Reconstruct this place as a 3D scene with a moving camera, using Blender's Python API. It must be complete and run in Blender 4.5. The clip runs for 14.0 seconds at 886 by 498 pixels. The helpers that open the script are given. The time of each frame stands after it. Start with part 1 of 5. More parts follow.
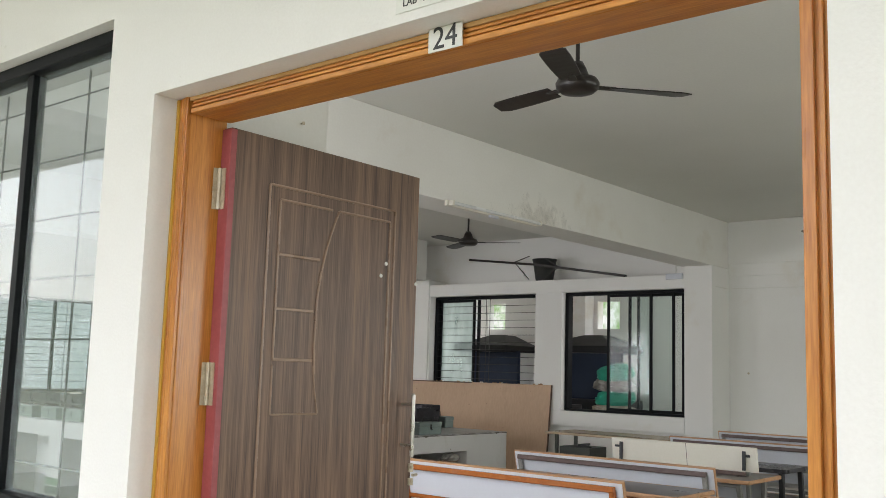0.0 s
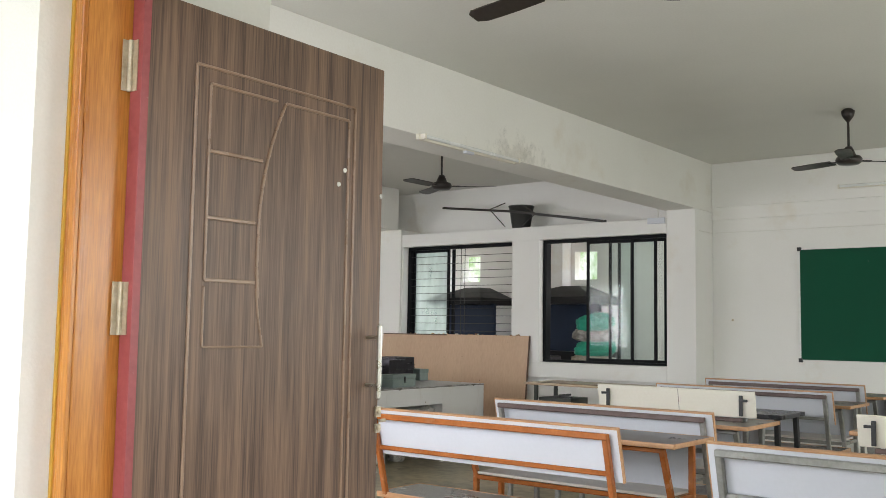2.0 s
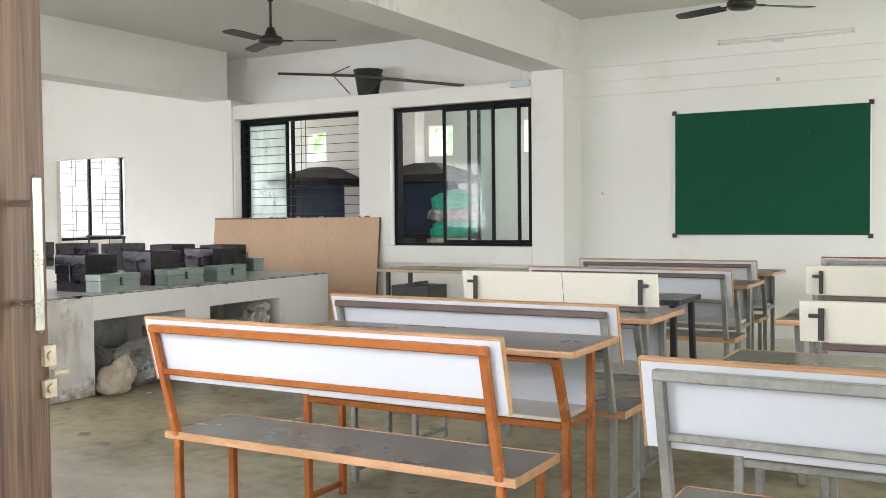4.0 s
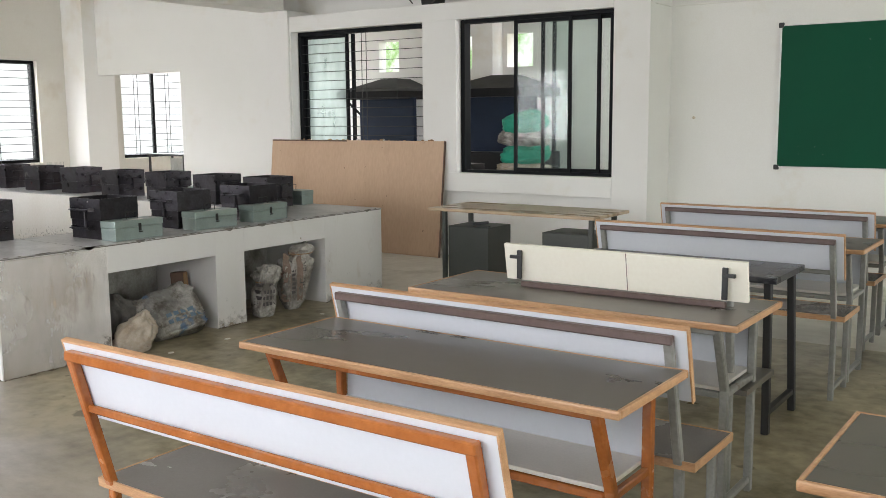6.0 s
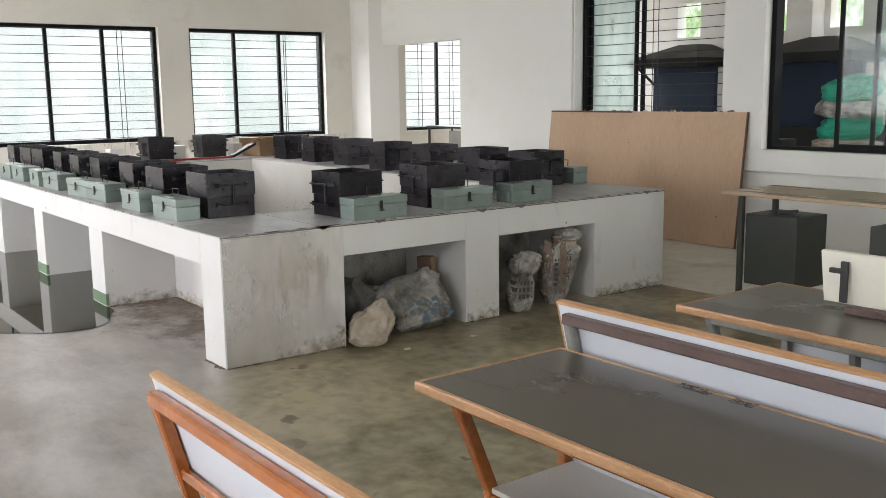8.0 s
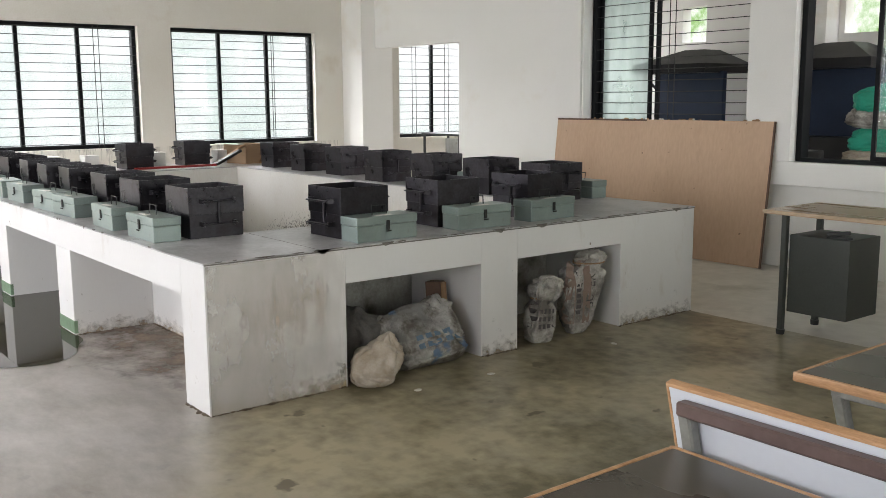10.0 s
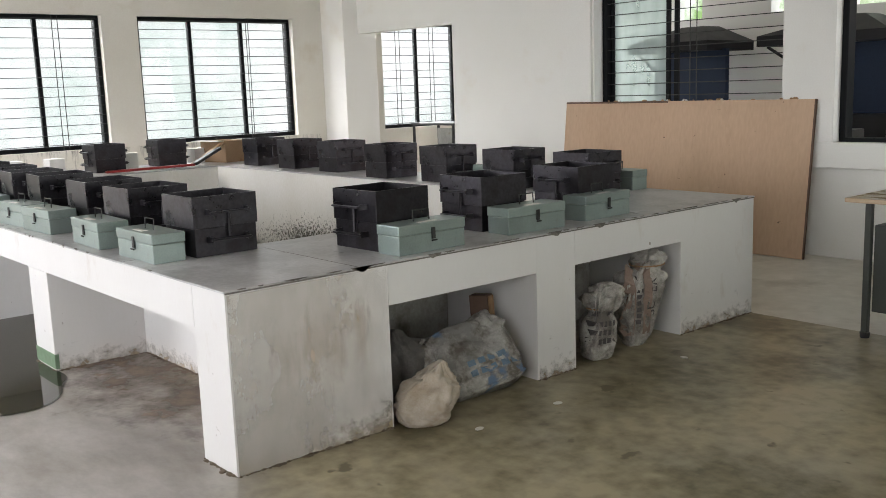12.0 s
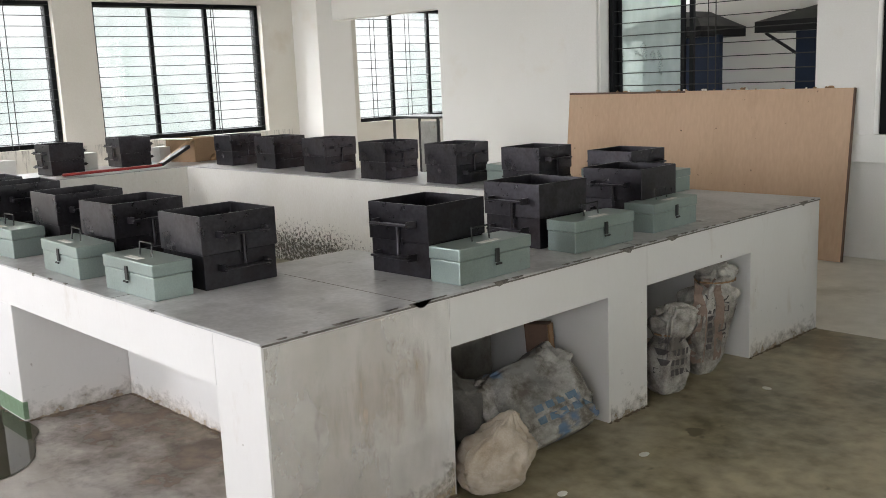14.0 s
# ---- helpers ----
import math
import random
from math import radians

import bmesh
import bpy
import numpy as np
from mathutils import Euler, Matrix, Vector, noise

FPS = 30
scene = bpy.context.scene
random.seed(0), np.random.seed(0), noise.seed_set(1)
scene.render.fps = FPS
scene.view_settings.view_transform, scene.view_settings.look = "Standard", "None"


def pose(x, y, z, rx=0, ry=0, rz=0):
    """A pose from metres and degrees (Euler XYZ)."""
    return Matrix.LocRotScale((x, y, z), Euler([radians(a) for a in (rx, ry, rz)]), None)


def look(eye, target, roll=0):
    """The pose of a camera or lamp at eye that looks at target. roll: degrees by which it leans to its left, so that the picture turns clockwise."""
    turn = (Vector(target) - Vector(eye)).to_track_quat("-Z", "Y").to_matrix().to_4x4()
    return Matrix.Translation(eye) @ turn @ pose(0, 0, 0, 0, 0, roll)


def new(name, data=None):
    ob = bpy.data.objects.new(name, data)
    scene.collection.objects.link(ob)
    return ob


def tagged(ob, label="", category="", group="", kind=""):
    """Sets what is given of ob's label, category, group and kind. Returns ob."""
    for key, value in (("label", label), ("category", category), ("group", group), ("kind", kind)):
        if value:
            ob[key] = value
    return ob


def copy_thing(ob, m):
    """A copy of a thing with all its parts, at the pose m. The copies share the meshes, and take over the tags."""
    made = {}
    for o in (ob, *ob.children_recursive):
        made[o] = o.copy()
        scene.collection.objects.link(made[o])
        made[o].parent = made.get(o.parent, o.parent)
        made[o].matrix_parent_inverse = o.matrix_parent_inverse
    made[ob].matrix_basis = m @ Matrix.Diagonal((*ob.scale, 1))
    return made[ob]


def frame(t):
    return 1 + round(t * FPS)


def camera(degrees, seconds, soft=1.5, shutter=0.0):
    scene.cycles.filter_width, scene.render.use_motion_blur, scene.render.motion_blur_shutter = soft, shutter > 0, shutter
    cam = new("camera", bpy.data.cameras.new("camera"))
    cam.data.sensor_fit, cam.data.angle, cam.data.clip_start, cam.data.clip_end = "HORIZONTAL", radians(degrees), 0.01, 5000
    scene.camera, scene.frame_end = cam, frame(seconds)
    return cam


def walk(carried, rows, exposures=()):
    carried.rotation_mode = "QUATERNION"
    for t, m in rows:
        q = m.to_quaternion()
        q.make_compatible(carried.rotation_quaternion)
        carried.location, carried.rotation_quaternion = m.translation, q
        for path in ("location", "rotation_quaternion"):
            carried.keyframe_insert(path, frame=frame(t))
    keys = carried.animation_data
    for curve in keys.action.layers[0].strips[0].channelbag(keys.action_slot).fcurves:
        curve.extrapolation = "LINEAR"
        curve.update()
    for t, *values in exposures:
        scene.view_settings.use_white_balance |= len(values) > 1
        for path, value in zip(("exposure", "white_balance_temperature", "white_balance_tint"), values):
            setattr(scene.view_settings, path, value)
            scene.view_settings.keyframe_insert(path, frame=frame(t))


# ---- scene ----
cam = camera(50.1, 14.0, soft=0.7)
PATH = [
    (0, (-0.259, 1.206, 1.385), (-1.537, 2.725, 1.637), 1.7),
    (0.5, (-0.291, 1.211, 1.38), (-1.56, 2.736, 1.636), 1.6),
    (1, (-0.341, 1.274, 1.368), (-1.613, 2.795, 1.633), 1.4),
    (1.5, (-0.434, 1.45, 1.337), (-1.689, 2.993, 1.542), 1.3),
    (2, (-0.595, 1.624, 1.29), (-1.833, 3.186, 1.458), 0.9),
    (2.5, (-0.835, 1.802, 1.262), (-2.016, 3.412, 1.377), -0.4),
    (3, (-1.021, 2.12, 1.23), (-2.132, 3.781, 1.298), -1.9),
    (3.5, (-1.164, 2.455, 1.218), (-2.199, 4.167, 1.218), -1.2),
    (3.6, (-1.205, 2.513, 1.199), (-2.216, 4.239, 1.193), -1.0),
    (3.7, (-1.241, 2.59, 1.205), (-2.228, 4.33, 1.178), -0.3),
    (5.8, (-1.548, 3.669, 1.493), (-2.624, 5.333, 1.221), -0.5),
    (6, (-1.584, 3.749, 1.494), (-2.726, 5.367, 1.213), -0.5),
    (6.5, (-1.663, 4.048, 1.462), (-3.008, 5.502, 1.186), -0.9),
    (7, (-1.817, 4.29, 1.44), (-3.309, 5.592, 1.153), 0.6),
    (7.5, (-2.011, 4.441, 1.433), (-3.554, 5.674, 1.119), 0.8),
    (8, (-2.147, 4.624, 1.42), (-3.725, 5.809, 1.096), -0.8),
    (10.5, (-3.008, 4.897, 1.422), (-4.554, 6.127, 1.11), -0.4),
    (11, (-3.244, 4.869, 1.432), (-4.763, 6.128, 1.105), -1.4),
    (11.5, (-3.425, 4.926, 1.409), (-4.934, 6.198, 1.084), -1.8),
    (12, (-3.638, 5.047, 1.404), (-5.141, 6.323, 1.067), -2.0),
    (12.5, (-3.857, 5.062, 1.405), (-5.335, 6.368, 1.073), -0.4),
    (13, (-4.113, 5.023, 1.413), (-5.558, 6.362, 1.07), -1.9),
    (13.5, (-4.306, 5.122, 1.402), (-5.741, 6.473, 1.061), -2.5),
    (14, (-4.48, 5.217, 1.422), (-5.906, 6.572, 1.061), -2.4),
]
walk(cam, [(t, look(eye, target, roll)) for t, eye, target, roll in PATH], [(0.0, -0.02), (1.5, 0.14), (3.0, 0.88), (3.7, 0.86), (5.8, 0.66), (7.5, 0.40), (14.0, 0.40)])
LIGHT_WEST, LIGHT_NORTH, LIGHT_SOUTH, LIGHT_EAST, GLOW, LEAF_TURN = 155.0, 90.0, 128.0, 52.0, 0.97, 1.3

# ---- world and light ----
world = bpy.data.worlds.new("overcast_sky")
scene.world = world
world.use_nodes = True
wn, wl = world.node_tree.nodes, world.node_tree.links
sky = wn.new("ShaderNodeTexSky")
sky.sky_type, sky.sun_disc = "NISHITA", False
sky.sun_elevation, sky.sun_rotation, sky.dust_density = radians(55), radians(250), 4.0
soft_white = wn.new("ShaderNodeMixRGB")
soft_white.inputs[0].default_value = 0.7
soft_white.inputs[2].default_value = (8.5, 8.6, 8.8, 1)
wl.new(sky.outputs[0], soft_white.inputs[1])
wl.new(soft_white.outputs[0], wn["Background"].inputs[0])
wn["Background"].inputs[1].default_value = 0.46
sun = new("sun", bpy.data.lights.new("sun", "SUN"))
sun.data.energy, sun.data.angle, sun.data.color = 0.8, radians(20), (1, 0.96, 0.9)
sun.matrix_world = look((-30, -18, 50), (0, 0, 0))


def area_lamp(name, place, target, w, h, power, colour=(0.97, 0.945, 0.975)):
    """An area lamp, for daylight of the sky in a window's opening and for added fill."""
    lamp = new(name, bpy.data.lights.new(name, "AREA"))
    lamp.data.shape, lamp.data.size, lamp.data.size_y, lamp.data.energy = "RECTANGLE", w, h, power
    lamp.data.color = colour
    lamp.matrix_world = look(place, target)
    return lamp


area_lamp("daylight_west", (-14.6, 8.0, 3.1), (-9, 8.0, 0.0), 2.4, 1.6, LIGHT_WEST)
area_lamp("daylight_west", (-14.6, 10.4, 3.1), (-9, 10.4, 0.0), 2.4, 1.6, LIGHT_WEST)
area_lamp("daylight_west", (-14.6, 13.7, 3.1), (-9, 13.7, 0.0), 2.4, 1.6, LIGHT_WEST * 2.4)
# added fill for the store room; the wall behind this lamp is solid
area_lamp("daylight_store", (-13.6, 15.45, 1.75), (-8, 15.3, 1.5), 1.6, 1.4, LIGHT_NORTH * 0.24)
# second store fill, in an opening made for it
area_lamp("daylight_store", (-2.55, 14.5, 1.75), (-8, 14.5, 1.5), 2.2, 1.5, LIGHT_NORTH)
for x, k in ((-3.77, 0.36), (-7.9, 0.50), (-11.6, 0.85)):
    area_lamp("daylight_south", (x, 3.0, 1.65), (x, 7, 0.6), 1.85, 1.45, LIGHT_SOUTH * k, (0.965, 0.955, 1.0))
# added fill from the unseen east side
for y in (5.6, 9.2):
    area_lamp("daylight_east", (1.55, y, 1.65), (-3, y, 0.3), 1.85, 1.35, LIGHT_EAST, (0.96, 0.99, 0.94))

# ---- materials ----


def material(name):
    m = bpy.data.materials.new(name)
    m.use_nodes = True
    return m, m.node_tree.nodes, m.node_tree.links, m.node_tree.nodes["Principled BSDF"]


def surface(name, base, other=None, rough=0.6, scale=3.0, grain=60.0, amount=0.5, bump=0.1, metal=0.0, stretch=(1, 1, 1), vary=0.0,
            stain=None, stain_at=0.62, stain_scale=1.2, spot=None, spot_at=0.68, spot_scale=14, fine_weight=0.45, spec=0.5,
            stain_soft=0.05, stain_max=1.0):
    """Two scales of variation between two colours, fine relief, and stains of their own shape."""
    m, n, l, p = material(name)
    other = other or tuple(c * 0.8 for c in base)
    co = n.new("ShaderNodeTexCoord")
    mp = n.new("ShaderNodeMapping")
    mp.inputs["Scale"].default_value = stretch
    l.new(co.outputs["Object"], mp.inputs[0])
    big, fine = n.new("ShaderNodeTexNoise"), n.new("ShaderNodeTexNoise")
    big.inputs["Scale"].default_value, big.inputs["Detail"].default_value, big.inputs["Roughness"].default_value = scale, 6, 0.6
    fine.inputs["Scale"].default_value, fine.inputs["Detail"].default_value = grain, 4
    for node in (big, fine):
        l.new(mp.outputs[0], node.inputs["Vector"])
    add = n.new("ShaderNodeMath")
    add.operation = "MULTIPLY_ADD"
    add.inputs[1].default_value, add.inputs[2].default_value = fine_weight, (0.45 - fine_weight) / 2
    l.new(fine.outputs[0], add.inputs[0])
    both = n.new("ShaderNodeMath")
    both.operation = "MULTIPLY_ADD"
    both.inputs[1].default_value = 0.75
    l.new(big.outputs[0], both.inputs[0])
    l.new(add.outputs[0], both.inputs[2])
    ramp = n.new("ShaderNodeValToRGB")
    half = 0.05 + 0.3 * (1 - amount)
    ramp.color_ramp.elements[0].position, ramp.color_ramp.elements[1].position = 0.6 - half, 0.6 + half
    ramp.color_ramp.elements[0].color, ramp.color_ramp.elements[1].color = (*other, 1), (*base, 1)
    l.new(both.outputs[0], ramp.inputs[0])
    colour = ramp.outputs[0]
    if vary:
        info = n.new("ShaderNodeObjectInfo")
        hsv = n.new("ShaderNodeHueSaturation")
        scaled = n.new("ShaderNodeMath")
        scaled.operation = "MULTIPLY_ADD"
        scaled.inputs[1].default_value, scaled.inputs[2].default_value = vary, 1 - vary / 2
        l.new(info.outputs["Random"], scaled.inputs[0])
        l.new(scaled.outputs[0], hsv.inputs["Value"])
        l.new(colour, hsv.inputs["Color"])
        colour = hsv.outputs[0]
    if stain:
        st = n.new("ShaderNodeTexNoise")
        st.inputs["Scale"].default_value, st.inputs["Detail"].default_value, st.inputs["Roughness"].default_value = stain_scale, 8, 0.65
        l.new(mp.outputs[0], st.inputs["Vector"])
        sr = n.new("ShaderNodeValToRGB")
        sr.color_ramp.elements[0].position, sr.color_ramp.elements[1].position = stain_at - stain_soft, stain_at + stain_soft
        sr.color_ramp.elements[1].color = (stain_max, stain_max, stain_max, 1)
        l.new(st.outputs[0], sr.inputs[0])
        mix = n.new("ShaderNodeMixRGB")
        mix.inputs[2].default_value = (*stain, 1)
        l.new(sr.outputs[0], mix.inputs[0])
        l.new(colour, mix.inputs[1])
        colour = mix.outputs[0]
    if spot:
        sp = n.new("ShaderNodeTexNoise")
        sp.inputs["Scale"].default_value, sp.inputs["Detail"].default_value, sp.inputs["Roughness"].default_value = spot_scale, 3, 0.5
        l.new(co.outputs["Object"], sp.inputs["Vector"])
        pr = n.new("ShaderNodeValToRGB")
        pr.color_ramp.elements[0].position, pr.color_ramp.elements[1].position = spot_at, spot_at + 0.05
        l.new(sp.outputs[0], pr.inputs[0])
        mix2 = n.new("ShaderNodeMixRGB")
        mix2.inputs[2].default_value = (*spot, 1)
        l.new(pr.outputs[0], mix2.inputs[0])
        l.new(colour, mix2.inputs[1])
        colour = mix2.outputs[0]
    l.new(colour, p.inputs["Base Color"])
    rr = n.new("ShaderNodeMapRange")
    rr.inputs["To Min"].default_value, rr.inputs["To Max"].default_value = max(0.03, rough - 0.12), min(1, rough + 0.12)
    l.new(big.outputs[0], rr.inputs[0])
    l.new(rr.outputs[0], p.inputs["Roughness"])
    p.inputs["Metallic"].default_value = metal
    p.inputs["Specular IOR Level"].default_value = spec
    if bump:
        b = n.new("ShaderNodeBump")
        b.inputs["Strength"].default_value, b.inputs["Distance"].default_value = bump, 0.01
        l.new(both.outputs[0], b.inputs["Height"])
        l.new(b.outputs[0], p.inputs["Normal"])
    return m


def glass(name, tint=(0.93, 0.98, 0.96), gloss=0.06, haze=0.0, haze_colour=(0.8, 0.88, 0.86)):
    """A clear pane: see-through, with a mirror reflection, and dust on it."""
    m, n, l, p = material(name)
    out = n["Material Output"]
    clear, shine, mix = n.new("ShaderNodeBsdfTransparent"), n.new("ShaderNodeBsdfGlossy"), n.new("ShaderNodeMixShader")
    clear.inputs[0].default_value, shine.inputs["Roughness"].default_value = (*tint, 1), 0.02
    facing, grazing, gain = n.new("ShaderNodeLayerWeight"), n.new("ShaderNodeMath"), n.new("ShaderNodeMath")
    facing.inputs["Blend"].default_value = 0.5
    head_on = ((0.5 + gloss) / (2.5 + gloss)) ** 2
    grazing.operation, grazing.inputs[1].default_value = "POWER", 5.0
    gain.operation, gain.inputs[1].default_value, gain.inputs[2].default_value = "MULTIPLY_ADD", 1 - head_on, head_on
    l.new(facing.outputs["Facing"], grazing.inputs[0])
    l.new(grazing.outputs[0], gain.inputs[0])
    l.new(gain.outputs[0], mix.inputs[0])
    l.new(clear.outputs[0], mix.inputs[1])
    l.new(shine.outputs[0], mix.inputs[2])
    last = mix.outputs[0]
    if haze:
        p.inputs["Base Color"].default_value = (*haze_colour, 1)
        p.inputs["Roughness"].default_value = 0.5
        dust = n.new("ShaderNodeTexNoise")
        dust.inputs["Scale"].default_value, dust.inputs["Detail"].default_value = 4, 6
        mr = n.new("ShaderNodeMapRange")
        mr.inputs["To Min"].default_value, mr.inputs["To Max"].default_value = haze * 0.5, haze * 1.5
        l.new(dust.outputs[0], mr.inputs[0])
        film_mix = n.new("ShaderNodeMixShader")
        l.new(mr.outputs[0], film_mix.inputs[0])
        l.new(last, film_mix.inputs[1])
        l.new(p.outputs[0], film_mix.inputs[2])
        last = film_mix.outputs[0]
    l.new(last, out.inputs[0])
    return m


WALL = surface("wall_paint", (0.85, 0.845, 0.82), (0.80, 0.79, 0.755), 0.75, 0.7, 90, 0.6, 0.04, stain=(0.70, 0.64, 0.53), stain_at=0.66, stain_soft=0.09, stain_max=0.8, stain_scale=0.9)
WALL_OUT = surface("outer_wall_paint", (0.84, 0.82, 0.79), (0.785, 0.76, 0.725), 0.8, 1.2, 130, 0.5, 0.18, stain=(0.6, 0.57, 0.5), stain_at=0.745, stain_scale=5)
# yellowed paint, also darkened in colour because this wall is backlit
WALL_WEST = surface("yellowed_backlit_wall_paint", (0.74, 0.72, 0.665), (0.66, 0.63, 0.56), 0.78, 0.7, 90, 0.6, 0.04, stain=(0.50, 0.42, 0.30), stain_at=0.68, stain_soft=0.1, stain_max=0.7, stain_scale=1.4)
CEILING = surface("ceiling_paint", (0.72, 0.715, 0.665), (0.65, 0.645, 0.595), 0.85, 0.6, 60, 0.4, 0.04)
BEAM = surface("beam_paint", (0.83, 0.82, 0.78), (0.78, 0.765, 0.72), 0.8, 0.8, 60, 0.6, 0.05, stain=(0.64, 0.57, 0.46), stain_at=0.68, stain_soft=0.09, stain_max=0.6, stain_scale=1.1)
PLATFORM = surface("platform_plaster", (0.72, 0.71, 0.70), (0.67, 0.655, 0.635), 0.75, 1.3, 70, 0.6, 0.05, fine_weight=0.2, stretch=(1, 1, 0.45), stain=(0.50, 0.44, 0.37), stain_at=0.69, stain_soft=0.09, stain_max=0.7, stain_scale=4.5, spot=(0.24, 0.20, 0.16), spot_at=0.735, spot_scale=19)
# stained niche plaster; the shade of the recess is put into its grey
NICHE = surface("shaded_niche_plaster", (0.40, 0.39, 0.36), (0.27, 0.26, 0.235), 0.85, 2.2, 60, 0.7, 0.05, stain=(0.12, 0.105, 0.085), stain_at=0.62, stain_soft=0.12, stain_scale=4)
PIT = surface("damp_pit_plaster", (0.78, 0.765, 0.735), (0.70, 0.675, 0.625), 0.8, 2.5, 70, 0.6, 0.05, stretch=(1, 1, 0.5), stain=(0.27, 0.255, 0.22), stain_at=0.69, stain_soft=0.04, stain_max=0.85, stain_scale=13)
SLAB = surface("grey_slab", (0.56, 0.55, 0.555), (0.36, 0.35, 0.35), 0.34, 2.2, 50, 0.85, 0.03, stain=(0.20, 0.195, 0.195), stain_at=0.62, stain_soft=0.09, stain_max=0.75, stain_scale=2.6, fine_weight=0.25, spot=(0.16, 0.15, 0.14), spot_at=0.70, spot_scale=9)
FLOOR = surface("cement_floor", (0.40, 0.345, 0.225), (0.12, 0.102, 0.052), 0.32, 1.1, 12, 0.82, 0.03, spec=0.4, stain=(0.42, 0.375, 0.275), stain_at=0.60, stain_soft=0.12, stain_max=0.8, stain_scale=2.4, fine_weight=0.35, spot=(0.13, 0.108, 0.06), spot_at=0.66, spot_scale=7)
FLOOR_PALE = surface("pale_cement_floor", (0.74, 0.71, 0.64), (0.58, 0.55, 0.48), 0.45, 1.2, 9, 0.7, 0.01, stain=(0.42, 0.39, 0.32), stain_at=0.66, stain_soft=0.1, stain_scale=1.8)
FLOOR_OUT = surface("corridor_cement", (0.47, 0.45, 0.41), (0.33, 0.31, 0.27), 0.5, 1.6, 30, 0.7, 0.03, stain=(0.27, 0.25, 0.21), stain_at=0.66, stain_soft=0.1, stain_scale=1.8)
DOOR_WOOD = surface("brown_door_laminate", (0.245, 0.152, 0.103), (0.082, 0.051, 0.038), 0.40, 4, 26, 0.75, 0.03, stretch=(6, 9, 0.22), spec=0.35)
# leaf brown made paler: the beads' highlight is in the colour
MOULD = surface("highlit_moulding_laminate", (0.34, 0.225, 0.155), (0.26, 0.165, 0.112), 0.3, 6, 60, 0.5, 0.0)
VARNISH = surface("varnished_teak", (0.66, 0.285, 0.058), (0.41, 0.135, 0.022), 0.3, 3, 30, 0.7, 0.04, stretch=(8, 8, 0.5))
VARNISH_H = surface("varnished_teak_lintel", (0.64, 0.275, 0.055), (0.40, 0.13, 0.02), 0.35, 3, 30, 0.7, 0.04, stretch=(0.5, 8, 8))
MAROON = surface("maroon_edge_paint", (0.40, 0.095, 0.10), (0.29, 0.055, 0.06), 0.45, 6, 60, stain=(0.5, 0.3, 0.27), stain_at=0.68, stain_scale=14)
STEEL = surface("satin_steel", (0.62, 0.60, 0.56), (0.48, 0.46, 0.42), 0.3, 8, 90, metal=0.9, bump=0.02)
BRASSY = surface("aged_hinge_metal", (0.66, 0.59, 0.47), (0.40, 0.33, 0.23), 0.42, 20, 90, metal=0.5)
ALU_DARK = surface("black_aluminium", (0.008, 0.009, 0.010), (0.005, 0.006, 0.007), 0.5, 8, 90, spec=0.12, bump=0.02)
BAR = surface("grille_iron", (0.035, 0.037, 0.036), (0.02, 0.02, 0.02), 0.5, 20, 90, metal=0.3)
FAN = surface("dark_brown_fan_enamel", (0.028, 0.022, 0.018), (0.018, 0.014, 0.012), 0.35, 10, 80, bump=0.02)
ORANGE = surface("orange_tube_paint", (0.42, 0.14, 0.034), (0.27, 0.075, 0.014), 0.24, 6, 60, bump=0.02, stain=(0.36, 0.19, 0.11), stain_at=0.66, stain_soft=0.1, stain_max=0.6, stain_scale=5)
GREYT = surface("grey_tube_paint", (0.33, 0.33, 0.31), (0.20, 0.20, 0.185), 0.4, 9, 60, metal=0.25, bump=0.04, stain=(0.16, 0.10, 0.07), stain_at=0.66, stain_scale=9)
BROWNT = surface("brown_tube_paint", (0.13, 0.085, 0.075), (0.08, 0.05, 0.045), 0.42, 9, 60, bump=0.04)
LAM_WHITE = surface("white_laminate", (0.62, 0.64, 0.69), (0.575, 0.595, 0.64), 0.32, 1.5, 60, 0.3, 0.0)
LAM_CREAM = surface("cream_board", (0.78, 0.75, 0.66), (0.72, 0.68, 0.58), 0.45, 2.5, 60, 0.4, 0.02)
LAM_DARK = surface("dark_grey_laminate", (0.102, 0.089, 0.070), (0.072, 0.062, 0.049), 0.30, 1.3, 160, 0.3, 0.0, stretch=(1, 2, 1), spec=0.8)
LAM_SEAT = surface("grey_seat_laminate", (0.19, 0.175, 0.165), (0.14, 0.128, 0.12), 0.28, 1.5, 150, 0.3, 0.0, spec=0.8)
LAM_SHELF = surface("dusty_grey_laminate", (0.70, 0.665, 0.62), (0.60, 0.565, 0.52), 0.4, 3, 120, 0.5, 0.03)
EDGEW = surface("wooden_edge_band", (0.56, 0.33, 0.175), (0.38, 0.20, 0.095), 0.35, 5, 60, 0.7, 0.03, stretch=(1, 6, 6))
BOARD = surface("green_chalkboard", (0.006, 0.082, 0.043), (0.005, 0.066, 0.034), 0.6, 1.2, 120, 0.5, 0.02, spec=0.15, spot=(0.10, 0.16, 0.13), spot_at=0.735, spot_scale=30)
ALU = surface("aluminium_trim", (0.75, 0.75, 0.74), (0.66, 0.66, 0.65), 0.35, 6, 80, metal=0.6)
BLACKP = surface("black_plastic", (0.02, 0.02, 0.021), (0.014, 0.014, 0.015), 0.45, 9, 80)
